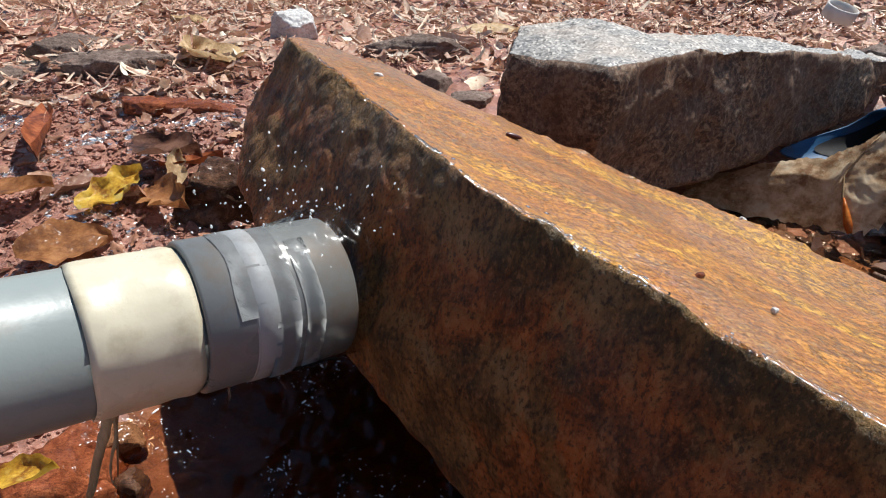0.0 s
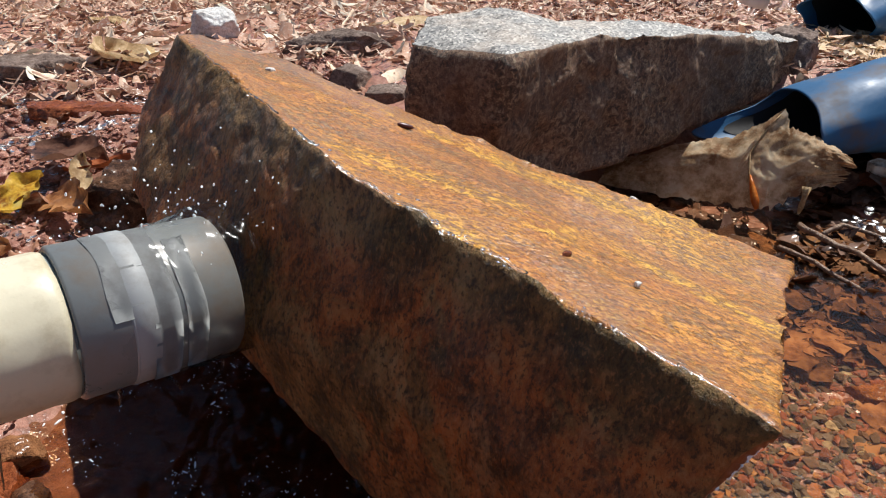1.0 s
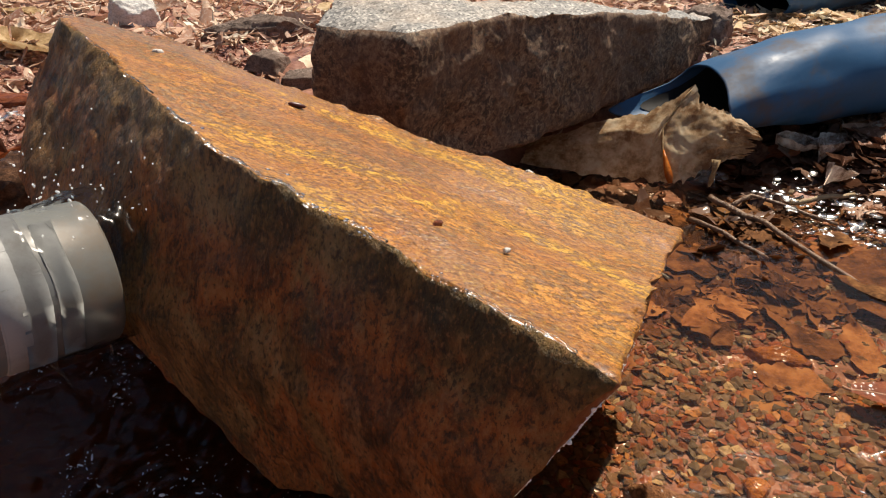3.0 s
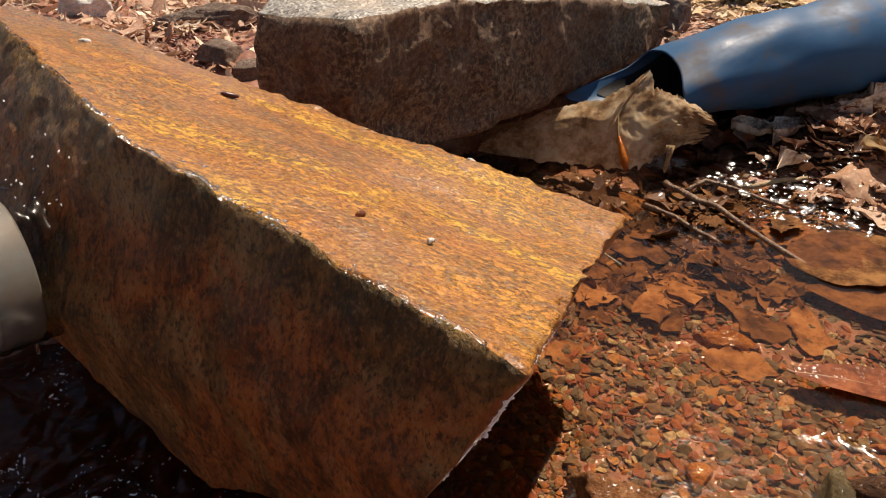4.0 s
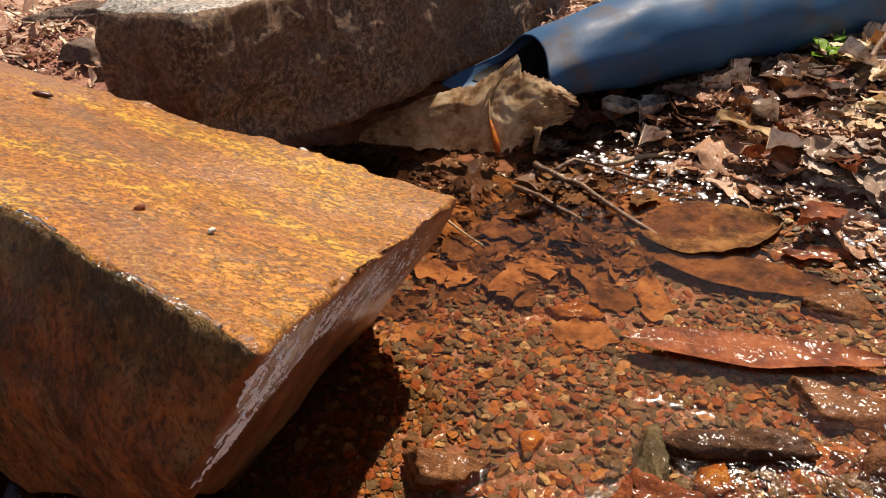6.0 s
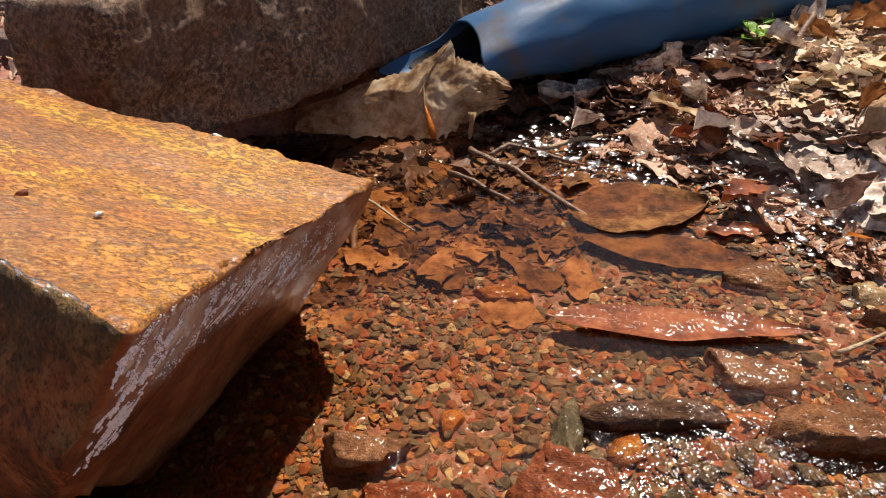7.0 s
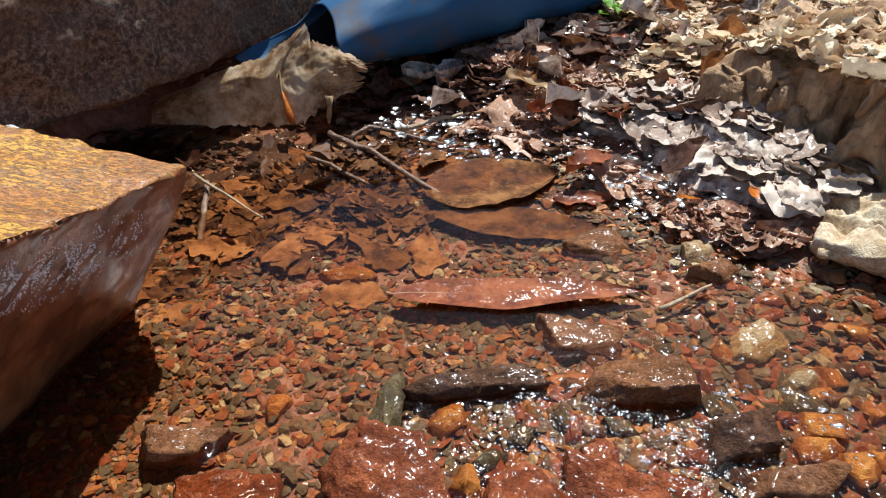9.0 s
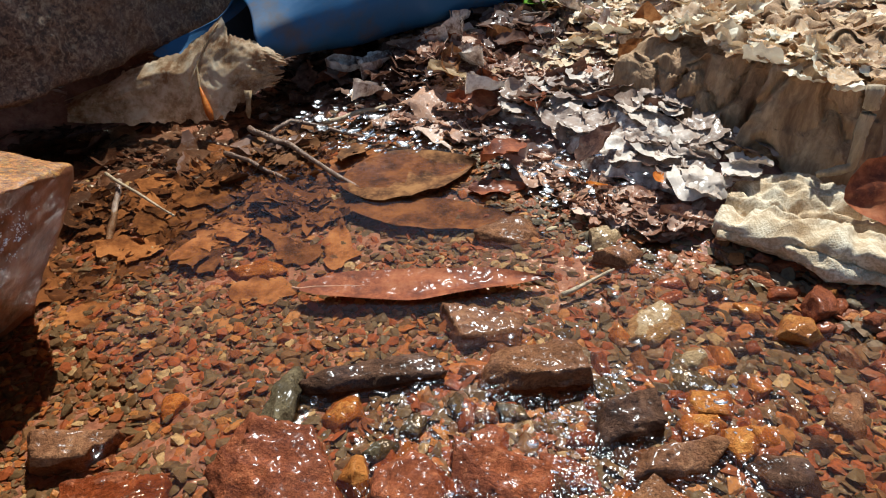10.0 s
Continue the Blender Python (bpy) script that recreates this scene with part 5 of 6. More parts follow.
def build_teak_leaf():
    """The big dry leaf, folded along its rib, leaning on the granite."""
    def bend(line, f):
        f = max(0.0, min(0.9999, f)) * (len(line) - 1)
        i = int(f)
        return Vector(line[i]).lerp(Vector(line[i + 1]), f - i)

    spine = [(0.447, 0.672, 0.016), (0.446, 0.698, 0.046), (0.451, 0.715, 0.067), (0.471, 0.726, 0.090), (0.494, 0.733, 0.112)]
    back = ([(0.447, 0.672, 0.016), (0.423, 0.700, 0.010), (0.375, 0.735, 0.006), (0.300, 0.786, 0.004)], [(0.494, 0.733, 0.112), (0.453, 0.738, 0.084), (0.401, 0.763, 0.064), (0.300, 0.805, 0.024)])
    front = ([(0.447, 0.672, 0.016), (0.466, 0.664, 0.022), (0.495, 0.663, 0.040), (0.531, 0.655, 0.050)], [(0.494, 0.733, 0.112), (0.495, 0.714, 0.094), (0.519, 0.694, 0.089), (0.540, 0.668, 0.073)])
    toward = Vector((0.25, -0.9, 0.35))

    def lobe(foot, top, seed, dome, tear):
        bm = bmesh.new()
        nu, nv = 56, 44
        grid = []
        for i in range(nu + 1):
            u = i / nu
            row = []
            for j in range(nv + 1):
                v = j / nv
                ragged = 1 + tear * max(0, u - 0.3) * (noise.noise(Vector((v * 6, seed, 1.3))) + 0.7 * noise.noise(Vector((v * 17, seed, 4.3))) + 0.4 * noise.noise(Vector((v * 40, seed, 7.3))))
                w = min(1.0, u * ragged)
                lo, hi = bend(foot, w), bend(top, w)
                p = lo.lerp(hi, v) + (bend(spine, v) - Vector(spine[0]).lerp(Vector(spine[-1]), v)) * (1 - w) ** 3
                edge = abs(2 * v - 1) ** 3 * min(1, u * 4)
                p += (hi - lo) * 0.07 * edge * (noise.noise(Vector((u * 13, v * 2, seed))) + 0.6 * noise.noise(Vector((u * 34, v * 2, seed + 3))))
                crumple = dome * math.sin(math.pi * v ** 1.6) * min(1, u * 3) + 0.0060 * noise.noise(Vector((u * 3.1, v * 3.4, seed + 8))) * min(1, u * 5)
                fold = abs(noise.noise(Vector((u * 5, v * 4, seed + 5))))
                crumple += 0.0075 * (0.3 - fold) * min(1, u * 6) + 0.0022 * noise.noise(Vector((u * 15, v * 12, seed + 2)))
                vein = max(0, 1 - 7 * abs((v * 4 - u * 2.6) % 1 - 0.5))
                row.append(bm.verts.new(p + toward * (crumple + 0.0009 * vein)))
            grid.append(row)
        for p, q in zip(grid, grid[1:]):
            for j in range(nv):
                bm.faces.new((p[j], q[j], q[j + 1], p[j + 1]))
        bm.normal_update()
        return bm

    ob = part("teak_leaf", lobe(*back, 1.7, 0.016, 0.10), TEAK)
    tagged(ob, "large dry tan leaf folded and torn, leaning against granite", "leaf")
    part("front_lobe", lobe(*front, 6.1, 0.010, 0.30), TEAK, ob)
    rib = [bend(spine, k / 14) + toward * 0.0015 for k in range(14)]
    part("midrib", tube(rib, [0.0017 - 0.0009 * k / 13 for k in range(14)], 6), LEAF_TAN, ob)
    stalk = [bend(spine, f) + toward * 0.0035 for f in (0.0, 0.06, 0.12, 0.19, 0.26)]
    part("petiole", tube(stalk, [0.0026, 0.0046, 0.0040, 0.0026, 0.0008], 10), LEAF_ORANGE, ob, "bright orange-red leaf base")
    hang = [Vector((0.492, 0.656, 0.048)), Vector((0.4895, 0.652, 0.036)), Vector((0.487, 0.650, 0.026)), Vector((0.486, 0.650, 0.018))]
    part("torn_strip", tube(hang, [0.0050, 0.0026, 0.0034, 0.001], 6), LEAF_TAN, ob)
    return ob


build_teak_leaf()


# ---------------------------------------------------------------- twigs and straws
def twig(name, label, points, r0, r1, material, bend=0.004, seed=0, category="twig"):
    pts = []
    for a, b in zip(points, points[1:]):
        for k in range(6):
            p = Vector(a).lerp(Vector(b), k / 6)
            pts.append(p + bend * noise.noise_vector(p * 40 + Vector((seed, 0, 0))))
    pts.append(Vector(points[-1]))
    n = len(pts)
    radii = [(r0 + (r1 - r0) * i / (n - 1)) * (1 + 0.25 * noise.noise(Vector((i * 0.9, seed, 0)))) for i in range(n)]
    return tagged(part(name, tube(pts, radii, 9), material), label, category, "twigs by the stream")


twig("twig", "wet forked brown twig lying across the shallows", [(0.482, 0.640, 0.012), (0.510, 0.570, 0.008), (0.545, 0.455, -0.002)], 0.0036, 0.0022, TWIG, 0.004, 1)
twig("twig", "pale brown twig half under water", [(0.446, 0.606, 0.002), (0.462, 0.570, 0.006), (0.486, 0.520, -0.002)], 0.0028, 0.002, TWIG, 0.003, 2)
twig("twig", "thin curved dark twig at the shore", [(0.500, 0.625, 0.004), (0.530, 0.632, 0.014), (0.590, 0.565, 0.003)], 0.003, 0.0018, TWIG, 0.004, 3)
twig("twig", "tan stick lying at the water's edge", [(0.560, 0.610, 0.010), (0.640, 0.612, 0.012)], 0.0032, 0.0026, STRAW, 0.003, 4)
twig("twig", "short dark stick standing out of the water", [(0.304, 0.470, -0.010), (0.322, 0.540, -0.004), (0.336, 0.590, 0.008)], 0.0038, 0.0026, TWIG, 0.003, 5)
twig("straw", "pale dry straw fallen across a stick", [(0.325, 0.598, 0.016), (0.372, 0.500, 0.002)], 0.0018, 0.001, STRAW, 0.002, 6, "straw")
twig("straw", "greenish straw floating in the shallows", [(0.610, 0.223, 0.003), (0.662, 0.224, 0.006)], 0.002, 0.001, STRAW, 0.002, 7, "straw")
twig("straw", "wet straw caught under the pipe", [(-0.176, 0.300, 0.118), (-0.188, 0.290, 0.085), (-0.205, 0.290, 0.045)], 0.0035, 0.0022, STRAW, 0.003, 8, "straw")
twig("twig", "slanting brown root on the bank", [(0.905, 0.640, 0.052), (0.955, 0.665, 0.070), (1.010, 0.700, 0.095)], 0.005, 0.0035, TWIG, 0.004, 10)
twig("twig", "brown stick on the bank's litter", [(0.70, 0.60, 0.022), (0.78, 0.54, 0.036)], 0.003, 0.002, TWIG, 0.004, 11)
twig("root", "tan root running down the rotten log", [(0.893, 0.200, 0.118), (0.890, 0.196, 0.085), (0.885, 0.195, 0.05), (0.860, 0.205, 0.043)], 0.007, 0.003, STRAW, 0.004, 12, "root")
for k in range(2):
    o = Vector((-0.172 - 0.007 * k, 0.303 - 0.003 * (k % 3), 0.124))
    twig("root", "wet pale rootlet caught under the pipe", [tuple(o), tuple(o + Vector((-0.006 + 0.004 * (k % 2), -0.010, -0.034))), tuple(o + Vector((-0.012 + 0.006 * (k % 3), -0.012, -0.062 - 0.006 * k)))], 0.0011 + 0.0006 * (k % 2), 0.0004, STRAW if k % 2 else ROTTEN, 0.005, 60 + k, "root")
for k in range(26):
    x, y, a, l = rng.uniform(0.55, 1.25), rng.uniform(0.50, 0.95), rng.uniform(0, math.pi), rng.uniform(0.02, 0.07)
    if y < 0.62 and x < 0.72:
        continue
    z = land_at(x, y) + 0.014
    d = Vector((math.cos(a), math.sin(a), rng.uniform(-0.15, 0.2))) * l
    twig("twig", "small broken twig in the leaf litter", [(x, y, z), tuple(Vector((x, y, z)) + d)], rng.uniform(0.001, 0.0025), 0.0009, TWIG if k % 3 else STRAW, 0.003, 30 + k)


# ---------------------------------------------------------------- the right bank: rotten log, sack, plant
def build_log():
    root = None
    chunks = [[((0.850, 0.347, 0.023), (-0.80, -0.40, 0.42)), ((0.83, 0.435, 0.07), (-0.35, 0.93, 0.05)), ((0.87, 0.292, 0.07), (0.10, -0.99, 0.02)), ((0.88, 0.36, 0.094), (-0.16, 0.10, 0.98)), ((1.04, 0.36, 0.07), (1, 0, 0)), ((0.9, 0.36, 0.012), (0, 0, -1))],
              [((0.846, 0.266, 0.022), (-0.72, -0.54, 0.40)), ((0.87, 0.286, 0.07), (-0.10, 0.99, 0.02)), ((0.92, 0.196, 0.07), (0.25, -0.96, 0.05)), ((0.88, 0.26, 0.106), (-0.12, -0.05, 0.99)), ((1.04, 0.26, 0.07), (1, 0, 0)), ((0.9, 0.26, 0.012), (0, 0, -1))]]
    for planes in chunks:
        bm = refine(carved([(p, n, 0) for p, n in planes], 1.0, (0.92, 0.32, 0.06)), 0.0042)
        for v in bm.verts:
            q = Vector((v.co.x * 34, v.co.y * 34, v.co.z * 30))
            v.co += Vector((0.006 * noise.noise(q), 0.006 * noise.noise(q + Vector((5, 3, 1))), 0.012 * noise.noise(Vector((v.co.x * 22, v.co.y * 22, 1))) * (v.co.z > 0.08)))
            v.co += 0.006 * noise.noise_vector(v.co * 18)
            v.co += 0.0035 * noise.noise_vector(v.co * 70) + 0.0016 * noise.noise_vector(v.co * 190) + Vector((0, 0, 0.014 * noise.noise(Vector((v.co.x * 55, v.co.y * 55, 8))) * (v.co.z > 0.082)))
            crack = abs(noise.noise(Vector((v.co.x * 30, v.co.y * 30, v.co.z * 7 + 2))))
            v.co += Vector((0.012, 0.006, -0.002)) * max(0, 1 - crack * 9)
        ob = part("rotten_log" if root is None else "split_piece", bm, ROTTEN, root)
        if root is None:
            root = tagged(ob, "decayed tan-brown log end crumbling into the bank", "log")
    return root


def build_sack():
    """Old cloth lying crumpled on the bank's edge, its hem rolled under on the water's side."""
    foot_a, foot_b, across = Vector((0.752, 0.216, 0)), Vector((0.915, -0.085, 0)), Vector((0.88, 0.47, 0)) * 0.105
    bm = bmesh.new()
    nu, nv = 150, 60
    grid = []
    for i in range(nu + 1):
        u = i / nu
        foot = foot_a.lerp(foot_b, u) + Vector((0.012, 0.006, 0)) * (1 - min(1, u * 14)) ** 2
        row = []
        for j in range(nv + 1):
            v = j / nv
            q = foot + across * v
            ridge = 1 - abs(2.2 * noise.noise(Vector((q.x * 26, q.y * 20, 0.4))))
            crease = 1 - abs(2.2 * noise.noise(Vector((q.x * 62, q.y * 55, 6.1))))
            rise = math.sin(min(1, v * 7) * math.pi / 2) ** 0.7
            groove = -0.016 * math.exp(-(((v - 0.30 - 0.10 * math.sin(u * 6)) / 0.05) ** 2)) - 0.009 * math.exp(-(((v - 0.62 + 0.12 * math.sin(u * 9)) / 0.05) ** 2))
            z = 0.010 + (0.017 + 0.010 * ridge * 0.5 + 0.009 * crease + groove) * rise * (0.55 + 0.45 * min(1, u * 9)) - 0.014 * max(0, v - 0.75)
            over = Vector((-0.012, -0.007, 0)) * math.sin(min(1, v * 5) * math.pi)
            row.append(bm.verts.new(q + over + Vector((0, 0, z)) + 0.003 * noise.noise_vector(q * 45) + 0.0012 * noise.noise_vector(q * 130)))
        grid.append(row)
    for a, b in zip(grid, grid[1:]):
        for j in range(nv):
            bm.faces.new((a[j], b[j], b[j + 1], a[j + 1]))
    bm.normal_update()
    bmesh.ops.solidify(bm, geom=bm.faces[:], thickness=0.0018)
    ob = part("cloth_sack", bm, CLOTH)
    tagged(ob, "muddy cream cloth sack lying in folds on the bank", "sack")
    pts = [foot_a.lerp(foot_b, 0.02 + 0.96 * k / 40) + Vector((-0.004 + 0.004 * math.sin(k * 0.5), -0.003, 0.019 + 0.003 * math.sin(k * 0.33))) for k in range(41)]
    hem = tube(pts, [0.003 + 0.0035 * min(1, k / 8) + 0.0014 * math.sin(k * 0.8) for k in range(41)], 20)
    refine(hem, 0.006)
    for w in hem.verts:
        w.co += 0.0045 * noise.noise_vector(w.co * 42) + 0.0030 * noise.noise_vector(w.co * 120) + 0.0014 * noise.noise_vector(w.co * 260)
    part("rolled_hem", hem, CLOTH, ob, "rolled lower hem of the cloth")
    return ob


def build_mat_of_leaves():
    """Sodden leaf mould crusted on the bank's rim."""
    bm = bmesh.new()
    nu, nv = 110, 60
    grid = []
    for i in range(nu + 1):
        u = i / nu
        foot = Vector((0.722, 0.500, 0.0)).lerp(Vector((0.782, 0.235, 0.0)), u) + Vector((0.018 * math.sin(u * 8), 0, 0))
        row = []
        for j in range(nv + 1):
            v = j / nv
            p = foot + Vector((0.098 * v, 0.03 * v, 0))
            h = (0.012 + 0.026 * v) * math.sin(min(1, 0.05 + v * 5) * math.pi / 2) * (0.5 + 0.5 * math.sin(math.pi * min(1, 0.1 + u)))
            p.z = 0.012 + h + 0.009 * noise.noise(Vector((p.x * 38, p.y * 38, 1))) + 0.006 * abs(noise.noise(Vector((p.x * 95, p.y * 95, 6)))) + 0.002 * noise.noise(Vector((p.x * 260, p.y * 260, 3)))
            p += 0.005 * noise.noise_vector(p * 50)
            row.append(bm.verts.new(p))
        grid.append(row)
    for a, b in zip(grid, grid[1:]):
        for j in range(nv):
            bm.faces.new((a[j], b[j], b[j + 1], a[j + 1]))
    bm.normal_update()
    bmesh.ops.solidify(bm, geom=bm.faces[:], thickness=0.002)
    ob = part("leaf_mould", bm, MOULD)
    return tagged(ob, "greyish crust of sodden matted leaves along the bank", "leaf mould", kind="stuff")


MOULD = mat_leaf("matted_leaf_mould", ((0.40, (0.26, 0.16, 0.11)), (0.47, (0.60, 0.45, 0.35)), (0.56, (0.80, 0.68, 0.56)), (0.64, (0.88, 0.80, 0.70))), 0.5, 1.0, thin=0.05)
build_log()
build_sack()
build_mat_of_leaves()


def build_plant(x, y, z, material, count, size, label):
    root = part("stem", tube([(x, y, z - 0.01), (x + 0.004, y, z + 0.03), (x + 0.002, y + 0.006, z + 0.055)], [0.0018, 0.0014, 0.0008], 6), material)
    root.name = "seedling"
    tagged(root, label, "plant")
    prng = random.Random(int(x * 1000))
    for k in range(count):
        verts, faces = leaf_sheet(size * prng.uniform(0.7, 1.2), size * 0.62, 200 + k, 0.25, 0.15, 0.05, 10, 6)
        a = k * 137.5
        m = pose(x + 0.002, y, z + 0.018 + 0.036 * k / count, 0, prng.uniform(-35, 5), a)
        bm = bmesh.new()
        vs = [bm.verts.new(m @ v) for v in verts]
        for f in faces:
            bm.faces.new([vs[i] for i in f])
        bm.normal_update()
        part("leaf_blade", bm, material, root)
    return root


build_plant(0.926, 0.706, 0.030, LEAF_GREEN, 8, 0.035, "small bright green seedling growing from the litter")
build_plant(0.975, 0.735, 0.036, LEAF_GREEN, 5, 0.026, "small green seedling beside a blue pipe")
leaf("leaf", "grey-green dry leaf standing in the litter", MOULD, pose(1.015, 0.71, 0.07, 60, -40, 30), 0.06, 0.035, 77, 0.3, 0.1, 0.1, 0.85, None, "bank leaves")
leaf("leaf", "red-brown leaf standing beside the log", LEAF_RED, pose(0.838, 0.165, 0.048, 50, -8, -30), 0.085, 0.060, 78, 0.3, 0.05, 0.1, 0.85, None, "bank leaves")

ring = part("plastic_ring", sleeve((0.752, 1.352, 0.118), (0.757, 1.346, 0.142), 0.030, 0.0275), RING)
tagged(ring, "pale plastic ring half sunk in leaf litter", "ring")

# bits lying on the boulder's wet top
def on_slab(x, y, lift=0.0):
    return 0.1945 - (0.331 * (x - 0.1163) + 0.088 * (y - 0.3277)) / 0.9395 + lift


bm = bmesh.new()
bmesh.ops.create_uvsphere(bm, u_segments=14, v_segments=9, radius=1)
for v in bm.verts:
    v.co.x *= 0.0062 * (1 - 0.2 * v.co.y)
    v.co.y *= 0.0024
    v.co.z *= 0.0018
seed_pod = part("seed", bm, BLACK)
seed_pod.matrix_world = pose(0.054, 0.462, on_slab(0.054, 0.462, 0.0018), 0, 20, 8)
tagged(seed_pod, "dark maroon seed husk stuck on the wet boulder", "seed")
for x, y, s, mat_, what in ((0.160, 0.275, 0.0022, WHITE_STONE, "white grit speck on the wet boulder"), (0.128, 0.290, 0.003, RED_STONE, "reddish grit speck on the wet boulder"),
                            (0.214, 0.438, 0.0032, WHITE_STONE, "pale grit speck on the boulder's rim"), (-0.043, 0.513, 0.004, WHITE_STONE, "white speck at the boulder's upper end")):
    ob = new("grit", stone_mesh("grit", int(x * 900) + 300, mat_, (2 * s, 1.3 * s, s), 0.001))
    ob.matrix_world = pose(x, y, on_slab(x, y, 0.002), 0, 18, 40)
    tagged(ob, what, "grit", "specks on the boulder")


# water beads along the boulder's front rim and splashing by the pipe's end
def bead_mesh():
    b = bmesh.new()
    bmesh.ops.create_icosphere(b, subdivisions=2, radius=1)
    me = bpy.data.meshes.new("drop")
    b.to_mesh(me)
    b.free()
    me.materials.append(DROP)
    me.polygons.foreach_set("use_smooth", [True] * len(me.polygons))
    return me


BEAD = bead_mesh()
drng = random.Random(5)
RIM = [Vector((-0.005, 0.370)), Vector((0.046, 0.316)), Vector((0.073, 0.277)), Vector((0.126, 0.222)), Vector((0.178, 0.177))]
for k in range(34):
    i = drng.choice([0, 0, 1, 1, 1, 2, 2, 2, 3, 3])
    p = RIM[i].lerp(RIM[i + 1], drng.random()) + Vector((0.5, 0.6)) * abs(drng.gauss(0.002, 0.004))
    ob = new("drop", BEAD)
    s = drng.uniform(0.0004, 0.0009)
    ob.matrix_world = pose(p.x, p.y, on_slab(p.x, p.y, 0.0006), 0, 18, 0) @ Matrix.Diagonal((s * 1.5, s * 1.5, s * 0.35, 1))
    tagged(ob, "clear bead of water on the boulder's rim", "water drop", "water drops")
SPRAY_BEAD = BEAD.copy()
SPRAY_BEAD.materials[0] = SPRAY.m
for k in range(110):
    p = Vector((-0.082, 0.368, 0.180)) + Vector((drng.gauss(0, 0.034), drng.gauss(0, 0.022), abs(drng.gauss(0, 0.026)) - 0.006))
    ob = new("drop", SPRAY_BEAD)
    ob.visible_shadow = False
    s = 0.00028 * math.exp(abs(drng.gauss(0, 0.6)))
    ob.matrix_world = pose(*p, 0, drng.uniform(0, 90), drng.uniform(0, 180)) @ Matrix.Diagonal((s, s, s * 1.7, 1))
    tagged(ob, "drop of water splashing above the pipe's end", "water drop", "splash drops")


flecks = []
while len(flecks) < 420:
    p = Vector((drng.gauss(-0.10, 0.070), drng.gauss(0.385, 0.060), 0))
    if noise.noise(Vector((p.x * 26, p.y * 26, 7.7))) + 0.5 * noise.noise(Vector((p.x * 70, p.y * 70, 1.7))) < 0.08 or not 0.12 < p.y < 0.53 or p.x > 0.12:
        continue
    s = 0.00018 * math.exp(abs(drng.gauss(0, 0.6)))
    flecks.append((p + Vector((0, 0, 0.0085 + 0.0025 * drng.random())), Euler((drng.gauss(0, 0.3), drng.gauss(0, 0.3), drng.uniform(0, 3.1))).to_matrix(), (s * drng.uniform(1.5, 4), s, s * 0.7)))
froth = new("froth", bead_mesh_of("froth", flecks, FROTH_GLINT.m))
froth.visible_shadow = False
tagged(froth, "flecks of froth on the churning dark water", "froth", kind="stuff")
# water dripping from the socket into the pool
for k in range(7):
    o = along_pipe(0.006 + 0.011 * k) + Vector((0.012 * math.sin(k * 2.1), 0, -0.043))
    fall = [o + Vector((0.002 * math.sin(k + i), 0.001 * i, -0.006 * i)) for i in range(3 + k % 4)]
    strand = part("water_strand", tube(fall, [0.0011 - 0.0001 * i for i in range(len(fall))], 7), RIM_WATER, PIPE, "thin clear strand of falling water")
    strand.visible_shadow = False


# ---------------------------------------------------------------- gravel and litter
def stamp(protos, items):
    """Joins copies of small meshes: items of (which, place, turn, scale)."""
    V, F, base = [], [], 0
    for which, place, turn, scale in items:
        v, f = protos[which]
        V.append((v * np.asarray(scale)) @ np.asarray(turn).T + np.asarray(place))
        F.extend([tuple(base + i for i in q) for q in f])
        base += len(v)
    return np.concatenate(V), F


def pebble_proto(seed):
    """A small angular chip: a skewed box with its corners knocked off."""
    r = random.Random(seed)
    b = bmesh.new()
    pts = []
    for _ in range(15):
        p = Vector((r.gauss(0, 1), r.gauss(0, 1), r.gauss(0, 0.8))).normalized()
        pts.append(p * r.uniform(0.8, 1.1))
    for p in pts:
        b.verts.new(p)
    bmesh.ops.convex_hull(b, input=b.verts[:])
    bmesh.ops.delete(b, geom=[v for v in b.verts if not v.link_faces], context="VERTS")
    b.verts.index_update()
    out = np.array([v.co[:] for v in b.verts]), [tuple(v.index for v in f.verts) for f in b.faces]
    b.free()
    return out


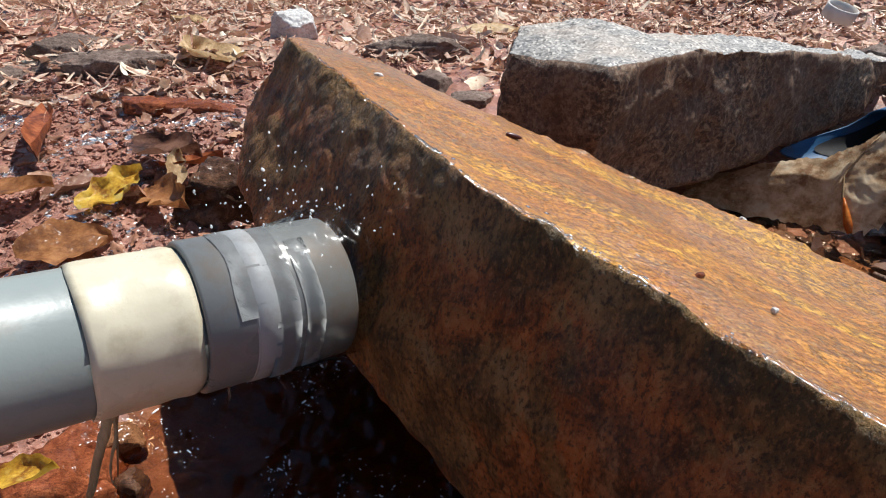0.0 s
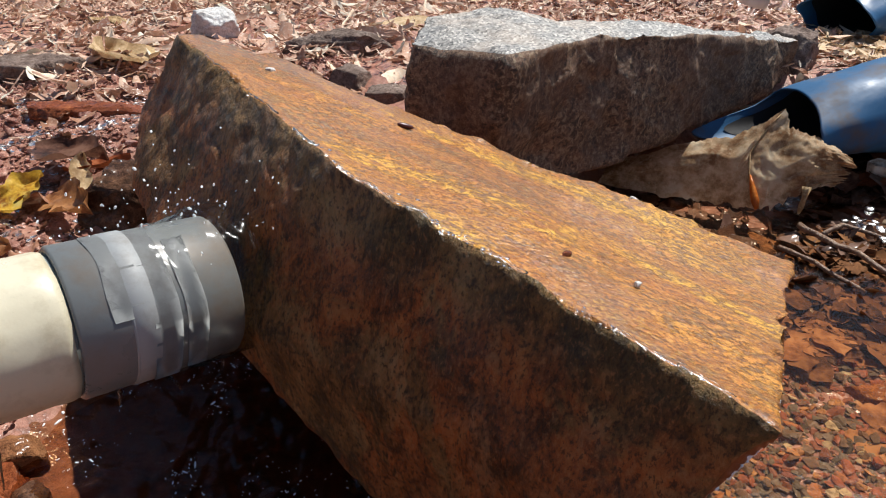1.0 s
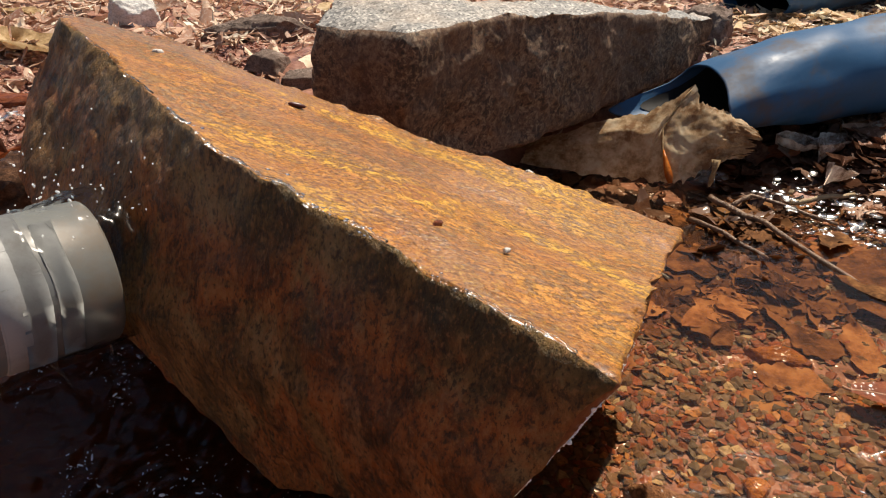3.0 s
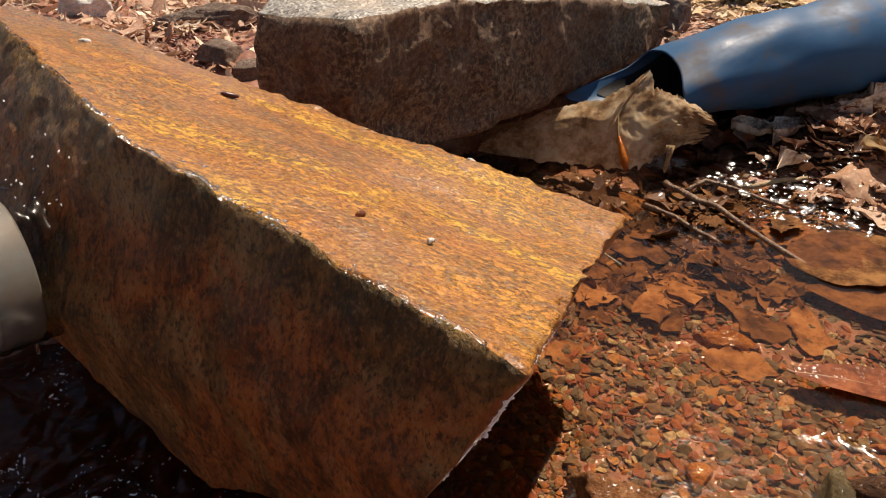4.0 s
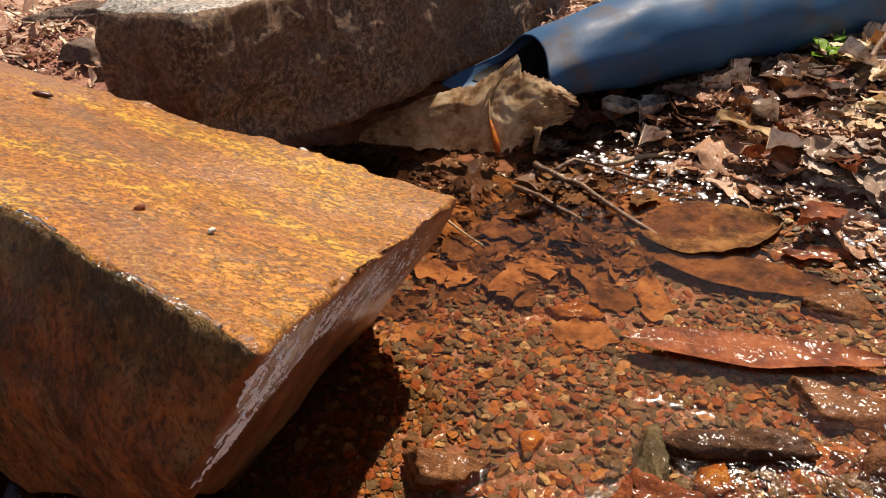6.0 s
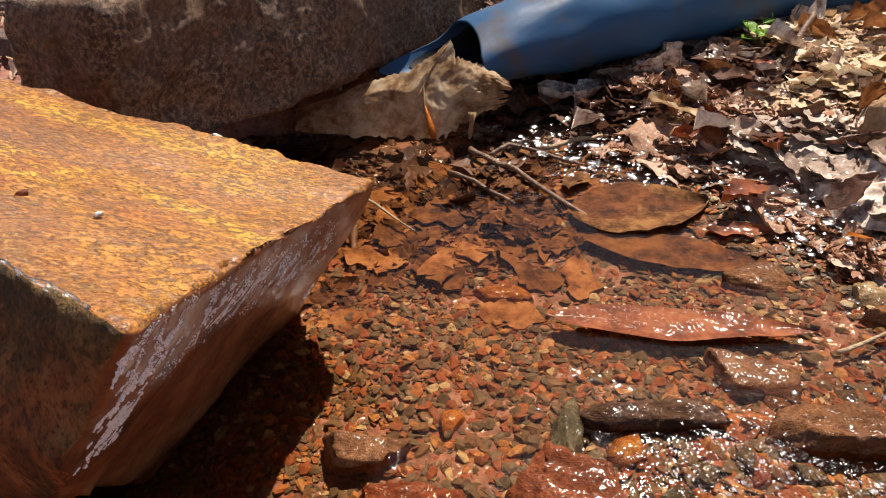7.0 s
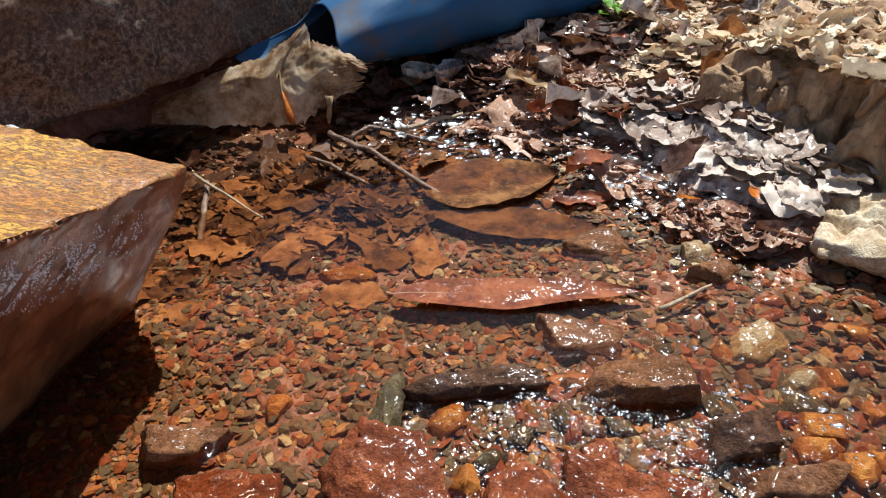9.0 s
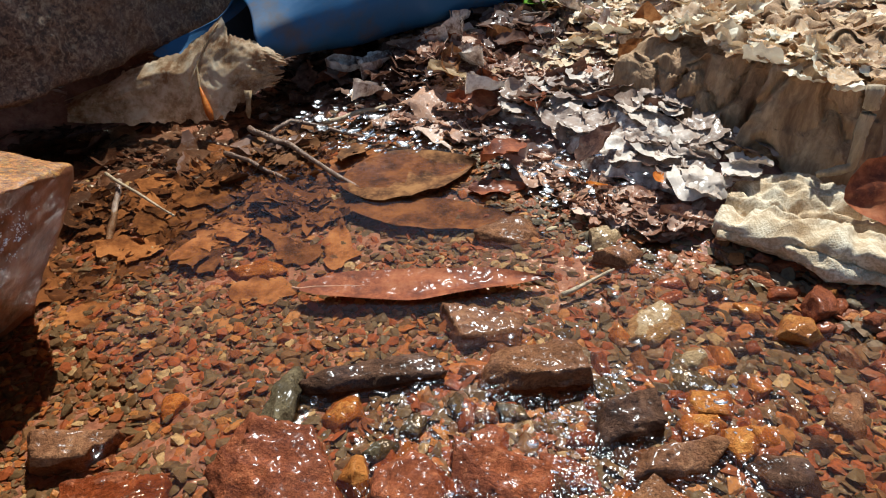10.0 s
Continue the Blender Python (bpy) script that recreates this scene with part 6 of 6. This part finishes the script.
def chip_proto(seed, nu=9, nv=6):
    """A torn scrap of leaf: a blunt, bent and wavy piece, now and then a whole small leaf."""
    r = random.Random(seed)
    if seed % 4 == 0:
        v, f = leaf_sheet(1.0, r.uniform(0.3, 0.5), seed, r.uniform(-0.5, 0.7), r.uniform(-0.1, 0.15), 0.3, 6, 4, 0.85, 0.15)
        v = np.array([x[:] for x in v])
        return v - v.mean(0), f
    wide, bend, roll, skew = r.choice((0.22, 0.4, 0.6, 0.8)) * r.uniform(0.8, 1.2), r.uniform(-0.4, 0.6), r.uniform(-1.2, 1.5), r.uniform(-0.3, 0.3)
    o = Vector((seed * 3.7, seed * 1.3, 0))
    verts, faces = [], []
    for i in range(nu + 1):
        x = 2 * i / nu - 1
        w = 0.5 * wide * (1 - 0.45 * abs(x) ** 3)
        for j in range(nv + 1):
            y = 2 * j / nv - 1
            e = Vector((x, y, 0)) + o
            edge = max(abs(x), abs(y))
            px = 0.5 * x * (1 + 0.30 * edge * noise.noise(e * 2.3)) + skew * y * wide * 0.4
            py = w * y * (1 + edge * (0.55 * noise.noise(e * 2.2 + Vector((0, 0, 5))) + 0.22 * noise.noise(e * 7 + Vector((0, 0, 15)))))
            verts.append((px, py, bend * px * px + roll * py * py / wide + 0.10 * noise.noise(e * 1.6 + Vector((0, 0, 9))) + 0.03 * noise.noise(e * 5 + Vector((0, 0, 3)))))
    for i in range(nu):
        for j in range(nv):
            a = i * (nv + 1) + j
            faces.append((a, a + nv + 1, a + nv + 2, a + 1))
    v = np.array(verts)
    return v - v.mean(0), faces


def crumple_proto(seed, nu=13, nv=9):
    """A sodden, rumpled scrap of leaf with ragged edges."""
    o = Vector((seed * 2.9, seed * 1.7, 4.0))
    r = random.Random(seed)
    wide, roll = r.uniform(0.45, 0.9), r.uniform(-0.5, 0.7)
    verts, faces = [], []
    for i in range(nu + 1):
        for j in range(nv + 1):
            x, y = 2 * i / nu - 1, 2 * j / nv - 1
            e = Vector((x, y * wide, 0)) + o
            edge = max(abs(x), abs(y)) ** 2
            rim = 1 - 0.25 * min(1, (x * x + y * y) / 2) + edge * (0.30 * noise.noise(e * 1.7) + 0.11 * noise.noise(e * 4))
            fold = 0.5 - abs(noise.noise(e * 1.5 + Vector((0, 0, 7))))
            verts.append((0.5 * x * rim, 0.5 * y * wide * rim, 0.16 * fold + 0.07 * noise.noise(e * 4) + 0.03 * noise.noise(e * 9) + roll * 0.25 * y * y))
    for i in range(nu):
        for j in range(nv):
            a = i * (nv + 1) + j
            faces.append((a, a + nv + 1, a + nv + 2, a + 1))
    v = np.array(verts)
    return v - v.mean(0), faces


def turned(rng, lean):
    return np.array(Euler((radians(rng.gauss(0, lean)), radians(rng.gauss(0, lean)), rng.uniform(0, 2 * math.pi))).to_matrix())


PEBBLE_FORMS = [pebble_proto(k) for k in range(14)]
CHIPS = [chip_proto(k) for k in range(24)]
STRIPS = [(v * np.array((1.25, 0.55, 0.8)), f) for v, f in (chip_proto(k, 5, 2) for k in range(24, 44))]
CRUMPLES = [crumple_proto(k) for k in range(24)]
prng = random.Random(21)
items = []
while len(items) < 42000:
    x, y = prng.uniform(0.0, 0.95), prng.uniform(-0.10, 0.66)
    h = land_at(x, y)
    if h > 0.012 or (y > 0.48 and prng.random() < 0.7) or (h > 0.0 and prng.random() < 0.55):
        continue
    s = min(0.0056, 0.00165 * math.exp(abs(prng.gauss(0, 0.62)))) * (1.3 if x > 0.45 and y < 0.2 else 1)
    items.append((prng.randrange(14), (x, y, h + s * prng.uniform(0.0, 0.5)), turned(prng, 14), (s * prng.uniform(1.0, 1.6), s * prng.uniform(0.7, 1.1), s * prng.uniform(0.3, 0.6))))
verts, faces = stamp(PEBBLE_FORMS, items)
gravel = new("gravel", mesh_of("gravel", verts, faces, PEBBLES, smooth=False))
tagged(gravel, "wet mixed red, brown and grey gravel under shallow water", "gravel", kind="stuff")

# grit on the muddy terrace
items = []
while len(items) < 22000:
    x, y = prng.uniform(-0.75, -0.02), prng.uniform(0.25, 1.05)
    h = land_at(x, y)
    if h < 0.01:
        continue
    s = min(0.0085, 0.00135 * math.exp(abs(prng.gauss(0, 0.65))))
    items.append((prng.randrange(14), (x, y, h + s * 0.3 + fbm((x, y, 0.3), 9, 4) * 0.012), turned(prng, 20), (s * 1.2, s, s * 0.7)))
verts, faces = stamp(PEBBLE_FORMS, items)
tagged(new("grit_spread", mesh_of("grit_spread", verts, faces, CLOD, smooth=False)), "damp reddish grit scattered over mud", "grit", kind="stuff")


def bare(x, y):
    """Where the leaf mould, the log's face and the sack lie free of litter."""
    t = max(0, min(1, (0.43 - y) / 0.19))
    return abs(x - (0.765 + 0.055 * t)) < 0.050 and 0.235 < y < 0.50 or (x > 0.74 and y < 0.235) or (x > 0.80 and 0.2 < y < 0.42 and x < 1.0)


def litter(name, label, material, count, region, size, lean, lift, chips=CHIPS, seed=0):
    r = random.Random(seed)
    out = []
    while len(out) < count:
        x, y = r.uniform(*region[0]), r.uniform(*region[1])
        keep = region[2](x, y)
        if r.random() > keep or bare(x, y) or math.hypot(x + 0.262, y - 1.240) < 0.085:
            continue
        h = land_at(x, y) + fbm((x, y, 0.3), 9, 4) * 0.012
        s = size * math.exp(r.gauss(0, 0.45))
        out.append((r.randrange(len(chips)), (x, y, h + lift * (0.3 + 1.2 * r.random())), turned(r, lean), (s, s, s)))
    v, f = stamp(chips, out)
    return tagged(new(name, mesh_of(name, v, f, material)), label, "leaf litter", kind="stuff")


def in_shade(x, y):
    """The strip along the blue pipe where its shade falls; litter there is coloured darker."""
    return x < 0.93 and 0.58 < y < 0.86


def far_bank(x, y):
    if y < 0.86 and x < 0.62:
        return 0.0 if y < 0.80 or x > -0.6 and y < 0.82 else 0.4
    if x < 0.62:
        return 1.0 if y > 0.98 else 0.55
    return 1.0 if land_at(x, y) > 0.045 and not in_shade(x, y) else 0.0


litter("leaf_litter", "dry tan and brown leaf litter covering the ground", FAR_LITTER, 33000, ((-1.3, 2.3), (0.45, 2.7), far_bank), 0.019, 20, 0.011, chips=STRIPS, seed=1)
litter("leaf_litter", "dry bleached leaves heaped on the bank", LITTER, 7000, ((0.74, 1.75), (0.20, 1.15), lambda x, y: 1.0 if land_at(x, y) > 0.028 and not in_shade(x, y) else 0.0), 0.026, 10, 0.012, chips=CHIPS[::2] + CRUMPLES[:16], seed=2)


def wet_shore(x, y):
    h = land_at(x, y)
    return 1.0 if 0.0 < h < 0.034 and (y > 0.50 or x > 0.70) and not (y > 0.585 and x < 0.72) else 0.0


litter("wet_litter", "sodden dark leaf litter glistening at the shore", WET_LITTER, 4400, ((0.45, 1.0), (0.08, 0.86), wet_shore), 0.024, 10, 0.008, chips=CHIPS[::2] + CRUMPLES[:16], seed=3)
litter("wet_litter", "wet leaf scraps on the muddy terrace", WET_LITTER, 420, ((-0.75, 0.0), (0.42, 1.0), lambda x, y: 1.0 if land_at(x, y) > 0.05 else 0.0), 0.018, 16, 0.006, seed=4)

scraps = []
mrng = random.Random(23)
for k in range(95):
    u, v, sz = mrng.random(), mrng.random(), min(0.042, 0.030 * math.exp(mrng.gauss(0, 0.5)))
    p = Vector((0.722, 0.500, 0)).lerp(Vector((0.782, 0.235, 0)), u) + Vector((0.10 * v, 0.03 * v, 0.030 + 0.030 * v * (0.5 + 0.5 * math.sin(math.pi * min(1, 0.1 + u)))))
    scraps.append((mrng.randrange(24), tuple(p), turned(mrng, 10), (sz * 1.25, sz * 1.25, sz)))
verts, faces = stamp(CRUMPLES, scraps)
tagged(new("leaf_scraps", mesh_of("leaf_scraps", verts, faces, SCRAPS)), "pale wet leaf scraps matted on the bank's rim", "leaf litter", kind="stuff")

on_log = []
lrng = random.Random(17)
for k in range(260):
    x, y, sz = lrng.uniform(0.885, 1.04), lrng.uniform(0.20, 0.45), 0.024 * math.exp(lrng.gauss(0, 0.4))
    on_log.append((lrng.randrange(24), (x, y, 0.106 + 0.012 * lrng.random() - 0.06 * max(0, y - 0.40)), turned(lrng, 16), (sz, sz, sz)))
verts, faces = stamp(CRUMPLES, on_log)
tagged(new("leaf_litter", mesh_of("leaf_litter", verts, faces, LITTER)), "dry leaves and bark crumbs strewn over the log", "leaf litter", kind="stuff")
stone("clod", "dry brown clod of earth behind the pipe", 71, GREY_STONE, 0.640, 1.000, 0.095, 0.075, 0.075, 15, 5, 0.2, category="clod")

# the pipe's shade is put into the colour of these wet leaves
litter("wet_litter", "wet leaves coloured dark for the pipe's shade", SHADED_LITTER, 2200, ((0.24, 0.95), (0.56, 0.86), lambda x, y: 1.0 if 0.003 < land_at(x, y) < 0.07 and y > 0.59 and x > 0.54 else 0.0), 0.024, 11, 0.005, seed=6)

# dark leaves added under water to deepen its shade
litter("wet_litter", "wet sunken leaves coloured dark for the shaded water", SHADED_LITTER, 420, ((0.24, 0.56), (0.585, 0.80), lambda x, y: 1.0 if land_at(x, y) < 0.003 else 0.0), 0.030, 7, 0.002, seed=9)
# added layer: its dark colour stands for shade and dark reflections on the pool
litter("sunken_litter", "brown leaf mush on the stream bed, coloured dark for the shaded water", SUNK_LITTER, 1500, ((0.22, 0.68), (0.40, 0.64), lambda x, y: min(1.0, max(0.0, (y - 0.41) / 0.08)) if land_at(x, y) < 0.0 and math.hypot(x - 0.60, y - 0.44) > 0.075 else 0.0), 0.017, 4, 0.001, seed=12)
# clear lenses added among the shore's leaves to catch sun glints
lens = bmesh.new()
bmesh.ops.create_uvsphere(lens, u_segments=10, v_segments=7, radius=1)
lens.verts.index_update()
LENS = [(np.array([v.co[:] for v in lens.verts]), [tuple(v.index for v in f.verts) for f in lens.faces])]
lens.free()
wrng = random.Random(41)
items = []
while len(items) < 360:
    x, y = wrng.uniform(0.50, 0.90), wrng.uniform(0.10, 0.70)
    h = land_at(x, y)
    wet = -0.006 < h < 0.022 and x > 0.54 and (y > 0.48 or x > 0.67) and 0.30 < y < 0.66 - 0.15 * abs(x - 0.6)
    if not wet or bare(x, y) and wrng.random() < 0.4:
        continue
    r = min(0.0065, 0.0016 * math.exp(abs(wrng.gauss(0, 0.6))))
    items.append((0, (x, y, max(h, 0.0) + wrng.uniform(0.006, 0.021)), turned(wrng, 13), (r * 1.4, r, r * 0.28)))
verts, faces = stamp(LENS, items)
shore_glints = new("glint_beads", mesh_of("glint_beads", verts, faces, BEADS))
shore_glints.visible_shadow = False
tagged(shore_glints, "clear beads added for glints among the wet shore leaves", "water", kind="stuff")

# lenses added for the glints where the stream runs over the stones
items = []
while len(items) < 620:
    x, y = wrng.gauss(0.50, 0.085), wrng.gauss(0.115, 0.055)
    if wrng.random() < 0.18:
        x, y = wrng.gauss(0.70, 0.03), wrng.gauss(0.30, 0.06)
    if not (0.33 < x < 0.80 and -0.05 < y < 0.42) or noise.noise(Vector((x * 30, y * 30, 4.4))) + 0.5 * noise.noise(Vector((x * 75, y * 75, 0.4))) < 0.02:
        continue
    r = min(0.0034, 0.0007 * math.exp(abs(wrng.gauss(0, 0.6))))
    items.append((0, (x, y, max(land_at(x, y), 0.002) + wrng.uniform(0.003, 0.0065)), turned(wrng, 14), (r * 1.4, r, r * 0.3)))
verts, faces = stamp(LENS, items)
bubbles = new("stream_glints", mesh_of("stream_glints", verts, faces, BEADS))
bubbles.visible_shadow = False
tagged(bubbles, "clear beads added for glints on the running stream", "water", kind="stuff")

# lenses added for the glints on the terrace's wet mud
items = []
while len(items) < 1500:
    x, y = wrng.uniform(-0.62, -0.12), wrng.uniform(0.40, 0.86)
    h = land_at(x, y)
    if h < 0.03 or noise.noise(Vector((x * 14, y * 14, 2.0))) < -0.02:
        continue
    r = min(0.007, 0.0017 * math.exp(abs(wrng.gauss(0, 0.6))))
    items.append((0, (x, y, h + fbm((x, y, 0.3), 9, 4) * 0.012 + 0.0035), turned(wrng, 13), (r * 1.5, r, r * 0.28)))
verts, faces = stamp(LENS, items)
shine = new("glint_beads", mesh_of("glint_beads", verts, faces, BEADS))
shine.visible_shadow = False
tagged(shine, "clear beads added for glints on the wet mud", "water", kind="stuff")

# leaves on the bank that can be told apart
BANKLEAF = []
for k, m in enumerate([LEAF_DARK, LEAF_BROWN, LEAF_TAN, MOULD, LEAF_RED, LEAF_DARK, LEAF_TAN, MOULD]):
    lab = ["curled sodden dark leaf on the bank", "wet brown leaf on the bank", "dry tan leaf on the bank", "greyish wet leaf on the bank", "reddish leaf on the bank", "dark wet leaf at the shore", "bleached curled leaf on the bank", "grey matted leaf on the bank"][k]
    BANKLEAF.append(leaf("leaf", lab, m, pose(0.72, 0.62, 0.03), 0.052 + 0.008 * (k % 3), 0.030 + 0.004 * (k % 4), 90 + k, 0.8 if k % 2 else 0.4, 0.1, 0.35, 0.85, RIB_PALE, "bank leaves"))
brng = random.Random(8)
for k in range(150):
    x, y = brng.uniform(0.56, 1.15), brng.uniform(0.16, 0.84)
    h = land_at(x, y)
    if not 0.002 < h < 0.06 or (x < 0.70 and y < 0.52) or bare(x, y):
        continue
    # within the pipe's shaded strip the darker leaves are picked
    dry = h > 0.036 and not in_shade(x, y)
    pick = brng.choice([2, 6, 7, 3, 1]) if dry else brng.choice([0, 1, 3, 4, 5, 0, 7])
    copy_thing(BANKLEAF[pick], pose(x, y, h + 0.014, brng.gauss(0, 16), brng.gauss(0, 16), brng.uniform(0, 360)))
for k, ob in enumerate(BANKLEAF):
    x, y = 0.70 + 0.018 * k, 0.62 - 0.03 * k
    ob.matrix_world = pose(x, y, land_at(x, y) + 0.016, 10, -12, 60 * k)
for x, y, z, a in ((0.742, 0.272, 0.040, 30), (0.715, 0.300, 0.030, 120)):
    leaf("leaf", "bright orange leaf scrap in the wet litter", LEAF_ORANGE, pose(x, y, z, 30, 10, a), 0.020, 0.012, int(a), 0.3, 0, 0.2, 0.85, None, "bank leaves")

# pebbles of the pool that can be picked apart
SHAPES = []
for k in range(10):
    v, f = pebble_proto(100 + k)
    SHAPES.append(mesh_of("pebble", v, f, PEBBLE, smooth=False))
for k in range(300):
    while True:
        x, y = prng.uniform(0.24, 0.72), prng.uniform(0.02, 0.42)
        if land_at(x, y) < 0.0 and not (x < 0.26 and y > 0.33):
            break
    s = prng.uniform(0.0030, 0.0054)
    ob = new("pebble", SHAPES[k % 10])
    ob.parent = GROUND
    ob.matrix_world = pose(x, y, land_at(x, y) + 0.002 + s * 0.35, prng.gauss(0, 10), prng.gauss(0, 10), prng.uniform(0, 360)) @ Matrix.Diagonal((s * 1.3, s * 0.95, s * 0.5, 1))
